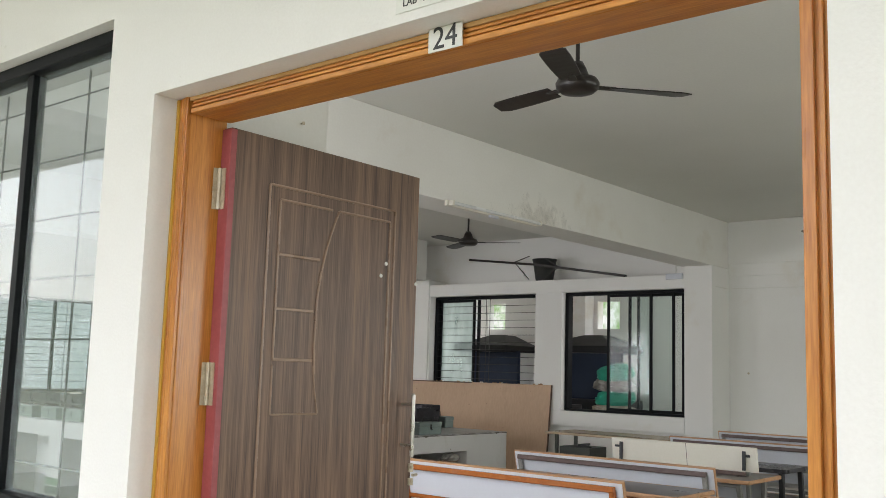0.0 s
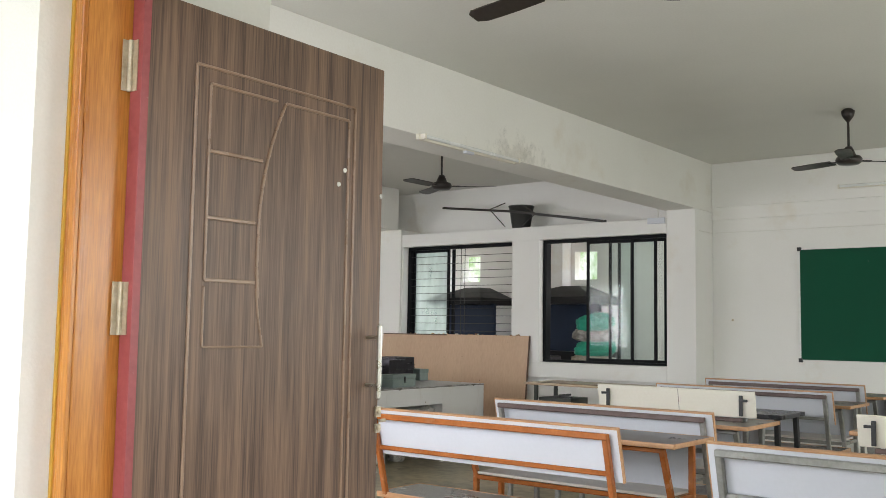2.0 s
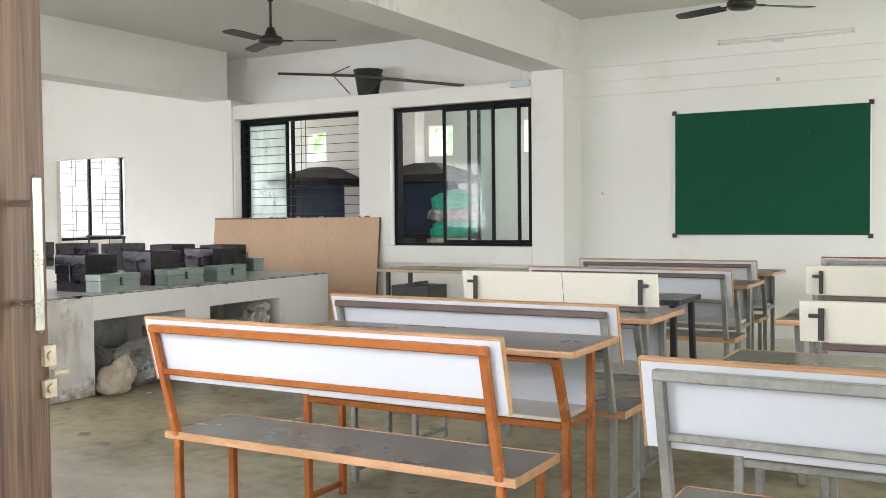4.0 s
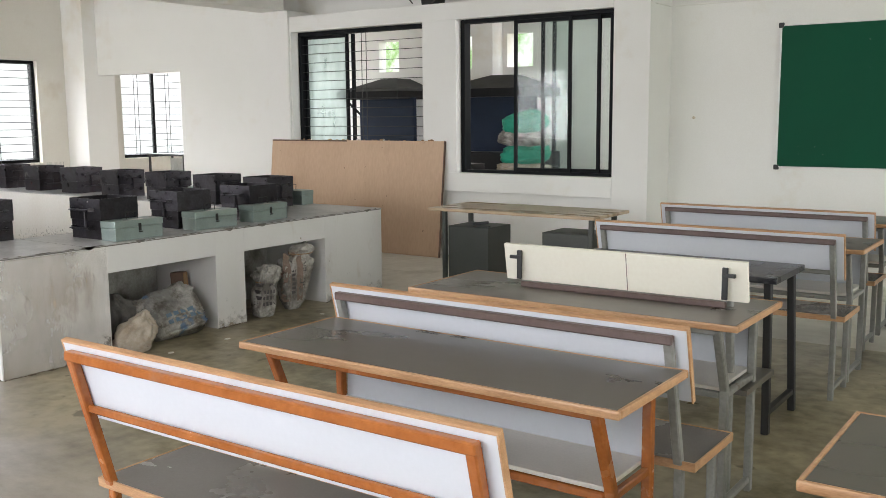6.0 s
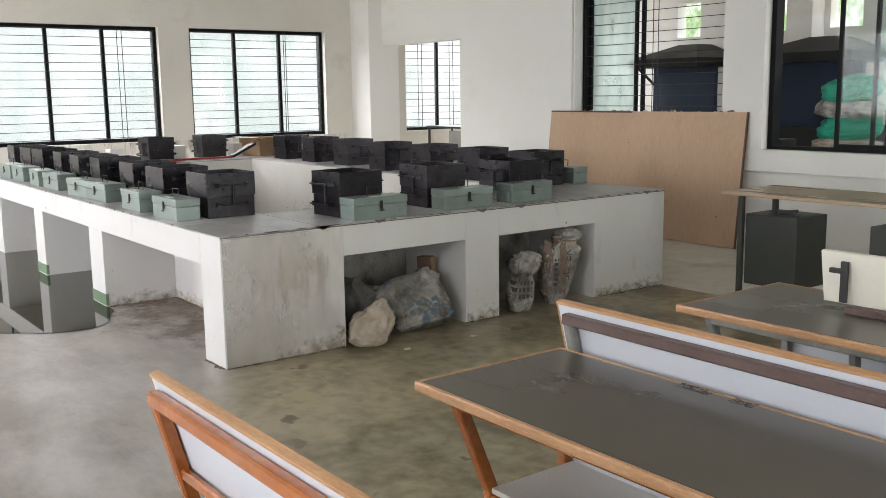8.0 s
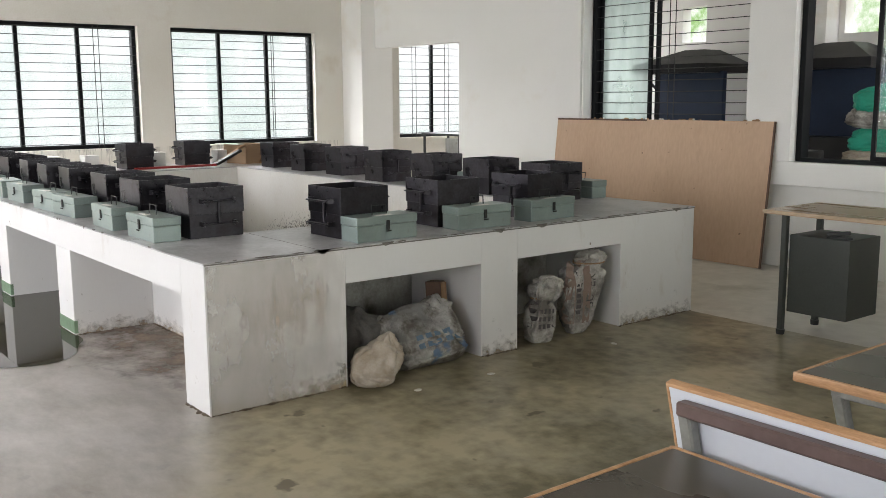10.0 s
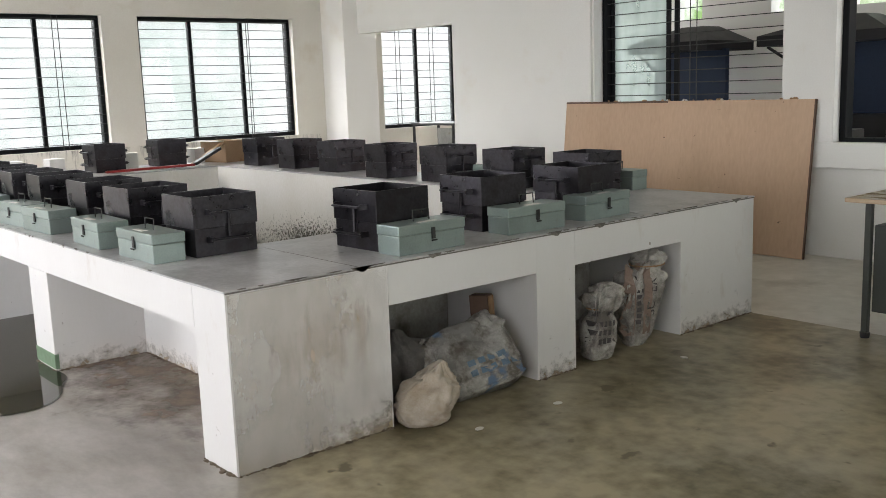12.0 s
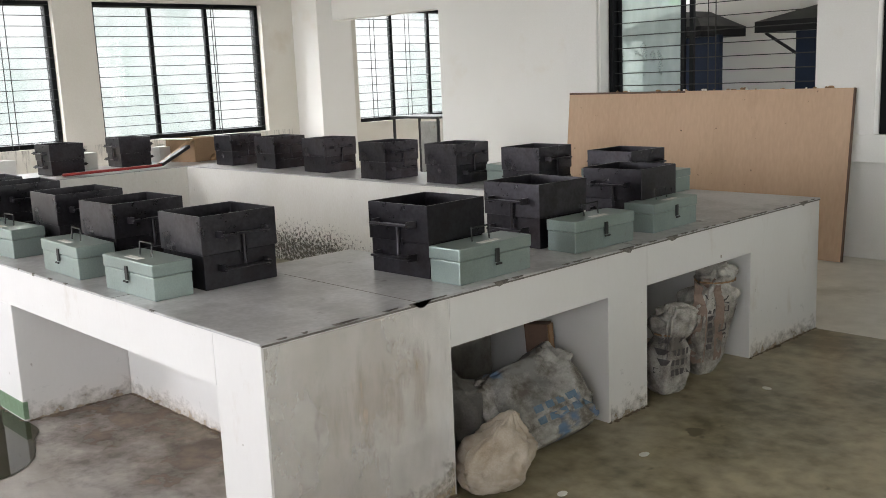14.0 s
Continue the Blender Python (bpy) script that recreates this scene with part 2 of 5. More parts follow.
BLACK_BOX = surface("oiled_black_steel", (0.092, 0.088, 0.10), (0.034, 0.032, 0.036), 0.30, 3, 60, 0.4, 0.01, metal=0.85, vary=0.5, stain=(0.035, 0.027, 0.026), stain_at=0.62, stain_soft=0.12, stain_scale=5)
GREEN_BOX = surface("grey_green_hammered_paint", (0.33, 0.395, 0.375), (0.25, 0.31, 0.285), 0.33, 6, 160, 0.5, 0.02, metal=0.5, vary=0.2, stain=(0.18, 0.15, 0.12), stain_at=0.72, stain_soft=0.07, stain_max=0.7, stain_scale=11)
PLY = surface("dusty_plywood", (0.60, 0.425, 0.295), (0.485, 0.33, 0.22), 0.7, 0.8, 30, 0.45, 0.02, stretch=(1.6, 1, 0.5), stain=(0.37, 0.235, 0.15), stain_at=0.70, stain_soft=0.10, stain_max=0.7, stain_scale=3.0, spot=(0.11, 0.07, 0.045), spot_at=0.715, spot_scale=17)
PLY_EDGE = surface("dark_plywood_edge", (0.14, 0.085, 0.06), None, 0.8, 12, 80)
NAVY = surface("navy_painted_steel", (0.010, 0.022, 0.052), (0.006, 0.013, 0.032), 0.5, 2, 60, 0.6, 0.03, spec=0.25)
HOODM = surface("dark_hood_steel", (0.010, 0.010, 0.012), (0.006, 0.006, 0.007), 0.45, 3, 60, spec=0.25)
OLIVE = surface("dark_olive_steel", (0.048, 0.053, 0.045), (0.033, 0.037, 0.031), 0.42, 3, 90, 0.5, 0.03)
TABLE_TOP = surface("pale_wood_laminate", (0.50, 0.38, 0.26), (0.40, 0.29, 0.19), 0.28, 2, 60, 0.6, 0.02, stretch=(0.5, 4, 1))
SACK_BLUE = surface("dirty_woven_sack", (0.46, 0.445, 0.41), (0.17, 0.165, 0.155), 0.55, 4, 120, 0.9, 0.1, stain=(0.07, 0.054, 0.038), stain_at=0.54, stain_soft=0.08, stain_max=0.85, stain_scale=9, fine_weight=0.1, spot=(0.11, 0.17, 0.26), spot_at=0.61, spot_scale=6)
SACK_CREAM = surface("cream_woven_sack", (0.58, 0.53, 0.46), (0.30, 0.235, 0.165), 0.65, 4, 160, 0.75, 0.15, fine_weight=0.12, stain=(0.26, 0.18, 0.10), stain_at=0.60, stain_soft=0.1, stain_max=0.8, stain_scale=5)
SACK_GREEN = surface("green_woven_sack", (0.02, 0.38, 0.25), (0.012, 0.26, 0.165), 0.6, 5, 130, 0.6, 0.2)
SACK_WHITE = surface("white_woven_sack", (0.52, 0.50, 0.455), (0.13, 0.115, 0.10), 0.6, 6, 160, 0.85, 0.15, fine_weight=0.12, stain=(0.07, 0.06, 0.05), stain_at=0.60, stain_soft=0.09, stain_max=0.9, stain_scale=8)
INK = surface("faded_blue_ink", (0.09, 0.16, 0.23), (0.15, 0.2, 0.25), 0.7, 20, 130)
INK_DARK = surface("dark_print_ink", (0.05, 0.045, 0.045), (0.1, 0.09, 0.085), 0.7, 20, 130)
INK_BROWN = surface("brown_print_band", (0.26, 0.19, 0.155), (0.19, 0.135, 0.105), 0.7, 12, 130)
CARD = surface("cardboard", (0.36, 0.24, 0.145), (0.28, 0.18, 0.10), 0.8, 4, 70)
REDP = surface("red_painted_steel", (0.35, 0.02, 0.018), (0.22, 0.014, 0.012), 0.4, 6, 60)
CUBE = surface("plaster_cube", (0.74, 0.73, 0.70), (0.64, 0.63, 0.60), 0.8, 9, 90)
WOOD = surface("rough_timber", (0.36, 0.225, 0.12), (0.22, 0.125, 0.06), 0.7, 6, 60, stretch=(4, 4, 0.6))
PAPER = surface("paper_label", (0.80, 0.79, 0.75), (0.72, 0.71, 0.66), 0.6, 8, 80, bump=0.0)
TEXT_INK = surface("sign_ink", (0.03, 0.03, 0.032), (0.05, 0.05, 0.052), 0.5, 20, 80, bump=0.0)
MOSS = surface("green_algae_band", (0.20, 0.30, 0.20), (0.13, 0.20, 0.12), 0.6, 14, 90, 0.7)
SOIL = surface("outdoor_ground", (0.16, 0.17, 0.09), (0.11, 0.12, 0.06), 0.9, 0.3, 20)
LEAFY = surface("distant_trees", (0.10, 0.14, 0.07), (0.055, 0.085, 0.04), 0.9, 0.25, 3.0, 0.7)
BUCKET = surface("black_rubber_bucket", (0.035, 0.037, 0.035), (0.024, 0.025, 0.024), 0.5, 6, 60)
TUBE = surface("frosted_tube_glass", (0.82, 0.83, 0.82), (0.78, 0.79, 0.78), 0.25, 4, 50, bump=0)
# paler dust plus painted window sheen on the cement floor beside the windows
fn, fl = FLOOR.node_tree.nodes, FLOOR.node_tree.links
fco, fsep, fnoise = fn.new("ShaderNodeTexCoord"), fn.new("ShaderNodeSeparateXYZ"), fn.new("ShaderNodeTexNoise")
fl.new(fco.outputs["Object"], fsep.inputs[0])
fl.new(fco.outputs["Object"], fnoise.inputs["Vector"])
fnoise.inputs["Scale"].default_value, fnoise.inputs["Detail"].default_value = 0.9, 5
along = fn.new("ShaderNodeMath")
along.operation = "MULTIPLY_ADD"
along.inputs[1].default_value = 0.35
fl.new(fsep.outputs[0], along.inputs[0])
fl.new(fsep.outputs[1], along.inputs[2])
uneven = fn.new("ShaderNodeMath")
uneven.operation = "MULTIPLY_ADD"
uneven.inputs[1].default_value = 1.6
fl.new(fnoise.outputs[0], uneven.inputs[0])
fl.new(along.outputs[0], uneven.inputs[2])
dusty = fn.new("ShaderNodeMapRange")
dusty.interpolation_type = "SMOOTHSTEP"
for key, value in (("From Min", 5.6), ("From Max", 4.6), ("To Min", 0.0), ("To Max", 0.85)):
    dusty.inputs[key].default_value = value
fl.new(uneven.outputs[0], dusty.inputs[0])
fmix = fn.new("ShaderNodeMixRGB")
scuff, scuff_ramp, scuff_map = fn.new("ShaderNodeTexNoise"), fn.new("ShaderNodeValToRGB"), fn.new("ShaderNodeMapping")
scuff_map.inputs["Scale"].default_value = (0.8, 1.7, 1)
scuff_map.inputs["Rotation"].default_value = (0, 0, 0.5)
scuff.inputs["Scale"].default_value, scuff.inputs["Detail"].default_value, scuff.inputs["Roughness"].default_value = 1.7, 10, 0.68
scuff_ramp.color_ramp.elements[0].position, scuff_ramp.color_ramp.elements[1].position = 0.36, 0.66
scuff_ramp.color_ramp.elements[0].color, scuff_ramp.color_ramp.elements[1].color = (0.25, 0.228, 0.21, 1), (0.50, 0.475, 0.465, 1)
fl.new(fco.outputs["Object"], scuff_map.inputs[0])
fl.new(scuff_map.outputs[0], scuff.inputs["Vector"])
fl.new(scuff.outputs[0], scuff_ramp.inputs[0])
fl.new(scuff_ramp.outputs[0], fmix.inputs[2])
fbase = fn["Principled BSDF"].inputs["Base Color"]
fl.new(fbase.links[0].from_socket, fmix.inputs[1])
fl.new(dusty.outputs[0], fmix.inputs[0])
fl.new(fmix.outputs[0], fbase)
GLASS = glass("window_glass")
GLASS_DIRTY = glass("dusty_window_glass", (0.86, 0.90, 0.90), gloss=0.25, haze=0.08)
GLASS_PALE = glass("pale_film_glass", (0.955, 0.97, 0.97), gloss=-0.25, haze=0.14, haze_colour=(0.86, 0.88, 0.885))
GLASS_FILM = glass("hazy_film_glass", (0.86, 0.95, 0.94), gloss=-0.2, haze=0.30, haze_colour=(0.78, 0.88, 0.86))
GLASS_THIN = glass("thin_clear_glass", (0.93, 0.965, 0.955), gloss=-0.31, haze=0.02)

water, wnod, wlin, wp = material("standing_water")
wp.inputs["Base Color"].default_value = (0.032, 0.029, 0.016, 1)
wp.inputs["Roughness"].default_value, wp.inputs["IOR"].default_value = 0.02, 1.33
ripple, wb = wnod.new("ShaderNodeTexNoise"), wnod.new("ShaderNodeBump")
ripple.inputs["Scale"].default_value, wb.inputs["Strength"].default_value, wb.inputs["Distance"].default_value = 3, 0.03, 0.01
wlin.new(ripple.outputs[0], wb.inputs["Height"])
wlin.new(wb.outputs[0], wp.inputs["Normal"])

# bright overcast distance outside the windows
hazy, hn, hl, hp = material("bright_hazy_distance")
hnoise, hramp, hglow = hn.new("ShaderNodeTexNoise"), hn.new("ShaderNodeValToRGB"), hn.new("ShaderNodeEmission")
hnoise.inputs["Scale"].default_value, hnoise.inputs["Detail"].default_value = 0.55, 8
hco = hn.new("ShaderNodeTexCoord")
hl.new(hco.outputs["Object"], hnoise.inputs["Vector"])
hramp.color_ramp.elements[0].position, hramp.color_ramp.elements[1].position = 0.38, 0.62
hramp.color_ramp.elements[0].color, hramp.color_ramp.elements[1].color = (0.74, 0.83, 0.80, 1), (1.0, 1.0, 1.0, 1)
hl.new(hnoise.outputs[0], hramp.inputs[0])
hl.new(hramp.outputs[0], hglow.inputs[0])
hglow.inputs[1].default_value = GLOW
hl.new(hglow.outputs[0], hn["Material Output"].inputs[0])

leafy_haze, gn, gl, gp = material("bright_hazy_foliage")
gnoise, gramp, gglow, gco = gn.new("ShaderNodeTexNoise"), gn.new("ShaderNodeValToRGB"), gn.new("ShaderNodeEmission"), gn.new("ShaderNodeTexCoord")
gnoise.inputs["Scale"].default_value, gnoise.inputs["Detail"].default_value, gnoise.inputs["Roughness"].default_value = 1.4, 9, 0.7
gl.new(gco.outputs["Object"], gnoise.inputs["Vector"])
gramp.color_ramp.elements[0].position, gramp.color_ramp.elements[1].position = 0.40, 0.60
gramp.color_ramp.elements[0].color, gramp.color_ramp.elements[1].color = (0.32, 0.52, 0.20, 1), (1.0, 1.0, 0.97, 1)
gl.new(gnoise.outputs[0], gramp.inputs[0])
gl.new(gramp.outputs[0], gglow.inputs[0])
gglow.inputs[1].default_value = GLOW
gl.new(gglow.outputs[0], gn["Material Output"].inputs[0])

# ---- mesh helpers ----


def box(bm, x0, x1, y0, y1, z0, z1, bevel=0.0, m=None):
    """A box between two corners, with rounded edges where bevel is given."""
    t = bmesh.new()
    bmesh.ops.create_cube(t, size=1)
    for v in t.verts:
        v.co = ((x0 + x1) / 2 + v.co.x * (x1 - x0), (y0 + y1) / 2 + v.co.y * (y1 - y0), (z0 + z1) / 2 + v.co.z * (z1 - z0))
    if bevel:
        bmesh.ops.bevel(t, geom=t.edges[:], offset=bevel, segments=2, affect="EDGES", profile=0.6)
    return merge(bm, t, m)


def merge(bm, t, m=None):
    if m is not None:
        t.transform(m)
    data = bpy.data.meshes.new("t")
    t.to_mesh(data)
    t.free()
    bm.from_mesh(data)
    bpy.data.meshes.remove(data)
    return bm


def rod(bm, a, b, r, r2=None, sides=10):
    """A round bar from a to b."""
    a, b = Vector(a), Vector(b)
    t = bmesh.new()
    bmesh.ops.create_cone(t, cap_ends=True, segments=sides, radius1=r, radius2=r if r2 is None else r2, depth=(b - a).length)
    return merge(bm, t, Matrix.Translation((a + b) / 2) @ (b - a).to_track_quat("Z", "Y").to_matrix().to_4x4())


def tube(bm, a, b, w, d=None, up=(0, 1, 0), bevel=0.004):
    """A square section from a to b."""
    a, b = Vector(a), Vector(b)
    d = d or w
    z = (b - a).normalized()
    x = Vector(up).cross(z)
    x = x.normalized() if x.length > 1e-4 else Vector((1, 0, 0))
    y = z.cross(x)
    t = bmesh.new()
    bmesh.ops.create_cube(t, size=1)
    for v in t.verts:
        v.co = (v.co.x * w, v.co.y * d, v.co.z * (b - a).length)
    if bevel:
        bmesh.ops.bevel(t, geom=t.edges[:], offset=bevel, segments=1, affect="EDGES")
    turn = Matrix((x, y, z)).transposed().to_4x4()
    return merge(bm, t, Matrix.Translation((a + b) / 2) @ turn)


def lathe(bm, profile, sides=24, m=None):
    """A body turned from (radius, height) pairs."""
    t = bmesh.new()
    rings = [[t.verts.new((r * math.cos(2 * math.pi * i / sides), r * math.sin(2 * math.pi * i / sides), z)) for i in range(sides)] for r, z in profile]
    for a, b in zip(rings, rings[1:]):
        for i in range(sides):
            t.faces.new((a[i], a[(i + 1) % sides], b[(i + 1) % sides], b[i]))
    t.faces.new(rings[0][::-1])
    t.faces.new(rings[-1])
    return merge(bm, t, m)


def ring_box(bm, outer, inner, z0, z1, bevel=0.0, m=None):
    """A closed rectangular rim: outer and inner are (x0, x1, y0, y1)."""
    t = bmesh.new()
    loops = []
    for (a, b, c, d), z in ((outer, z0), (outer, z1), (inner, z1), (inner, z0)):
        loops.append([t.verts.new(p) for p in ((a, c, z), (b, c, z), (b, d, z), (a, d, z))])
    for k in range(4):
        for i in range(4):
            t.faces.new((loops[k][i], loops[k][(i + 1) % 4], loops[(k + 1) % 4][(i + 1) % 4], loops[(k + 1) % 4][i]))
    bmesh.ops.recalc_face_normals(t, faces=t.faces[:])
    if bevel:
        bmesh.ops.bevel(t, geom=t.edges[:], offset=bevel, segments=1, affect="EDGES")
    return merge(bm, t, m)


def part(name, bm, mat, parent=None, label="", smooth=False):
    data = bpy.data.meshes.new(name)
    bm.normal_update()
    bm.to_mesh(data)
    bm.free()
    data.materials.append(mat)
    if smooth:
        for f in data.polygons:
            f.use_smooth = True
    ob = new(name, data)
    ob.parent = parent
    if label:
        ob["label"] = label
    return ob


def share(name, data, parent, m):
    ob = new(name, data)
    ob.parent = parent
    ob.matrix_local = m
    return ob


def thing(name, label, category, group="", m=None):
    ob = new(name)
    ob.empty_display_size = 0.1
    tagged(ob, label, category, group)
    if m is not None:
        ob.matrix_world = m
    return ob


def structure(name, mat, boxes, label="", bevel=0.0):
    bm = bmesh.new()
    for b in boxes:
        box(bm, *b, bevel=bevel)
    return tagged(part(name, bm, mat), label, "", "", "structure")


def lettering(name, text, size, mat, parent, m, label=""):
    """Words in the built-in font, turned into a mesh."""
    curve = bpy.data.curves.new(name, "FONT")
    curve.body, curve.size, curve.align_x, curve.align_y, curve.extrude = text, size, "CENTER", "CENTER", 0.0006
    tmp = bpy.data.objects.new(name, curve)
    data = bpy.data.meshes.new_from_object(tmp)
    bpy.data.objects.remove(tmp)
    bpy.data.curves.remove(curve)
    data.materials.append(mat)
    ob = new(name, data)
    ob.parent = parent
    ob.matrix_local = m
    if label:
        ob["label"] = label
    return ob

# ---- structure ----
CEIL, BACK = 3.30, 16.5
YW, YI = 2.67, 2.95
WZ0, WZ1 = 0.886, 2.265
structure("ground", SOIL, [(-400, 400, -400, 400, -0.75, -0.35)], "green and brown open ground around the building")
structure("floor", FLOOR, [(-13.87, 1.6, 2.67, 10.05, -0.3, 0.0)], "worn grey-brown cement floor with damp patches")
structure("floor_north", FLOOR_PALE, [(-13.87, 1.6, 10.05, BACK + 0.2, -0.3, 0.0)], "paler cement floor beside the north wall")
structure("floor_corridor", FLOOR_OUT, [(-13.87, 6.0, -0.4, 2.67, -0.3, 0.0)], "cement corridor floor outside the door")
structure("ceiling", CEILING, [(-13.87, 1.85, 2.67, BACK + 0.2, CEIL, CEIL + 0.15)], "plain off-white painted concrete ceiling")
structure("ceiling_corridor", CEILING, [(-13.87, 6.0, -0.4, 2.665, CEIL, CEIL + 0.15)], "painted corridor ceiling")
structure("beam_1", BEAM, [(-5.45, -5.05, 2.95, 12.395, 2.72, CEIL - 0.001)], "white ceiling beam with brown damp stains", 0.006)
structure("beam_2", BEAM, [(-9.95, -9.57, 2.95, 11.905, 2.70, CEIL - 0.001)], "white painted ceiling beam", 0.006)
# openings of two added windows, out of view, for the east fill
EW = [(4.6, 6.53), (8.2, 10.13)]
structure("wall_east", WALL, [(1.6, 1.85, YI, EW[0][0], -0.3, CEIL), (1.6, 1.85, EW[0][1], EW[1][0], -0.3, CEIL), (1.6, 1.85, EW[1][1], BACK, -0.3, CEIL)]
          + [(1.6, 1.85, a, b, z0, z1) for a, b in EW for z0, z1 in ((-0.3, WZ0), (WZ1, CEIL))], "plain white unseen wall with two added windows")
# south wall: double door and the windows beside it
DL, DR, DT = -2.575, -0.722, 2.135
SW = [(-4.73, -2.82), (-8.86, -6.95), (-12.55, -10.64)]
SZ0, SZ1 = 0.90, 2.41
structure("wall_south", WALL_OUT, [
    (DR, 1.85, YW, YI, -0.3, CEIL), (DL, DR, YW, YI, DT, CEIL), (SW[0][1], DL, YW, YI, -0.3, CEIL),
    (SW[0][0], SW[0][1], YW, YI, -0.3, SZ0), (SW[0][0], SW[0][1], YW, YI, SZ1, CEIL),
    (SW[1][1], SW[0][0], YW, YI, -0.3, CEIL),
    (SW[1][0], SW[1][1], YW, YI, -0.3, SZ0), (SW[1][0], SW[1][1], YW, YI, SZ1, CEIL),
    (SW[2][1], SW[1][0], YW, YI, -0.3, CEIL),
    (SW[2][0], SW[2][1], YW, YI, -0.3, SZ0), (SW[2][0], SW[2][1], YW, YI, SZ1, CEIL),
    (-13.87, SW[2][0], YW, YI, -0.3, CEIL)], "white painted outer wall with fine plaster specks")
# west wall with three barred windows
XW = -13.64
WIN = [(7.03, 8.97), (9.36, 11.29), (12.62, 14.55)]
west = []
y = YI
for a, b in WIN:
    west += [(XW - 0.23, XW, y, a, -0.3, CEIL), (XW - 0.23, XW, a, b, -0.3, WZ0), (XW - 0.23, XW, a, b, WZ1, CEIL)]
    y = b
west.append((XW - 0.23, XW, y, BACK + 0.2, -0.3, CEIL))
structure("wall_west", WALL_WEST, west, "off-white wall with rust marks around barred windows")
structure("column_1", WALL, [(XW + 0.001, -13.17, 11.70, 12.18, 0, CEIL)], "square white corner column", 0.006)
structure("column_5", WALL, [(-2.82, -2.578, YI + 0.001, 3.34, 0, CEIL - 0.001)], "white plastered pier behind the open door leaf", 0.005)
YN = 11.91
structure("wall_north_1", WALL, [(-13.168, -11.45, YN, YN + 0.15, 2.07, CEIL), (-11.45, -9.84, YN, YN + 0.15, 0, CEIL)], "white wall with an open doorway")
structure("column_2", WALL, [(-9.838, -9.50, YN - 0.025, 12.30, 0, 2.699)], "square white column at the partition", 0.006)
# partition with two windows and the loft above it
AX0, AX1, BX0, BX1, PZ0, PZ1, LEDGE = -9.475, -7.59, -7.164, -5.41, 0.893, 2.452, 2.625
structure("wall_north_2", WALL, [
    (-9.498, -5.413, YN + 0.10, YN + 0.25, 0, 0.70), (-9.498, -5.413, YN, YN + 0.25, 0.70, PZ0),
    (-9.498, AX0, YN, YN + 0.25, PZ0, PZ1), (AX1, BX0, YN, YN + 0.25, PZ0, PZ1),
    (-9.498, -5.413, YN, 12.50, PZ1, LEDGE)], "white partition with two window openings and a ledge", 0.004)
structure("column_3", WALL, [(-5.41, -5.052, YN, 12.55, 0, 2.719)], "square white column beside the window", 0.006)
structure("wall_north_3", WALL, [(-13.3, 1.6, 12.40, 12.55, LEDGE + 0.002, CEIL - 0.002), (-5.05, 1.6, 12.403, 12.55, 0, LEDGE)], "white wall behind the chalkboard")
structure("trim", WALL, [(-5.045, 1.6, 12.375, 12.40, 2.775, CEIL - 0.003)], "shallow plaster band along the top of the wall")
# back room
# end wall with an opening added for the store fill
structure("wall_store", WALL, [(-2.5, -2.3, 12.56, 13.3, 0, CEIL), (-2.5, -2.3, 15.6, BACK - 0.001, 0, CEIL), (-2.5, -2.3, 13.3, 15.6, 0, 0.95), (-2.5, -2.3, 13.3, 15.6, 2.5, CEIL)], "white end wall of the store room with an added opening")
NW = [(-11.88, -11.45), (-10.41, -9.93), (-9.34, -8.88), (-7.6, -6.9)]
nb, x = [], XW
for a, b in NW:
    nb += [(x, a, BACK, BACK + 0.2, 0, CEIL), (a, b, BACK, BACK + 0.2, 0, 2.21), (a, b, BACK, BACK + 0.2, 2.72, CEIL)]
    x = b
nb.append((x, 1.6, BACK, BACK + 0.2, 0, CEIL))
structure("wall_back", WALL, nb, "white store room wall with small high openings")
structure("column_4", WALL, [(-9.80, -9.42, BACK - 0.3, BACK - 0.002, 0, CEIL)], "square white column in the store room", 0.006)
# distance outside
bd = bmesh.new()
for k in range(24):
    a0, a1 = 2 * math.pi * k / 24, 2 * math.pi * (k + 1) / 24
    h0, h1 = 5 + 2.5 * noise.noise((math.cos(a0) * 2, math.sin(a0) * 2, 3)), 5 + 2.5 * noise.noise((math.cos(a1) * 2, math.sin(a1) * 2, 3))
    r = 62
    vs = [bd.verts.new(c) for c in ((r * math.cos(a0), r * math.sin(a0), -0.4), (r * math.cos(a1), r * math.sin(a1), -0.4), (r * math.cos(a1), r * math.sin(a1), h1), (r * math.cos(a0), r * math.sin(a0), h0))]
    bd.faces.new(vs)
tagged(part("backdrop", bd, LEAFY), "hazy line of green trees in the distance", "", "", "structure")
bd = bmesh.new()
box(bd, -26.2, -26, -2, 32, -0.34, 7)
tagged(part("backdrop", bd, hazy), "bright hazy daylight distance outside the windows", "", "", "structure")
bd = bmesh.new()
box(bd, -24, 2, 28, 28.2, -0.34, 12)
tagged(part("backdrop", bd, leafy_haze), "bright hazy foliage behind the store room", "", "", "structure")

# ---- windows ----


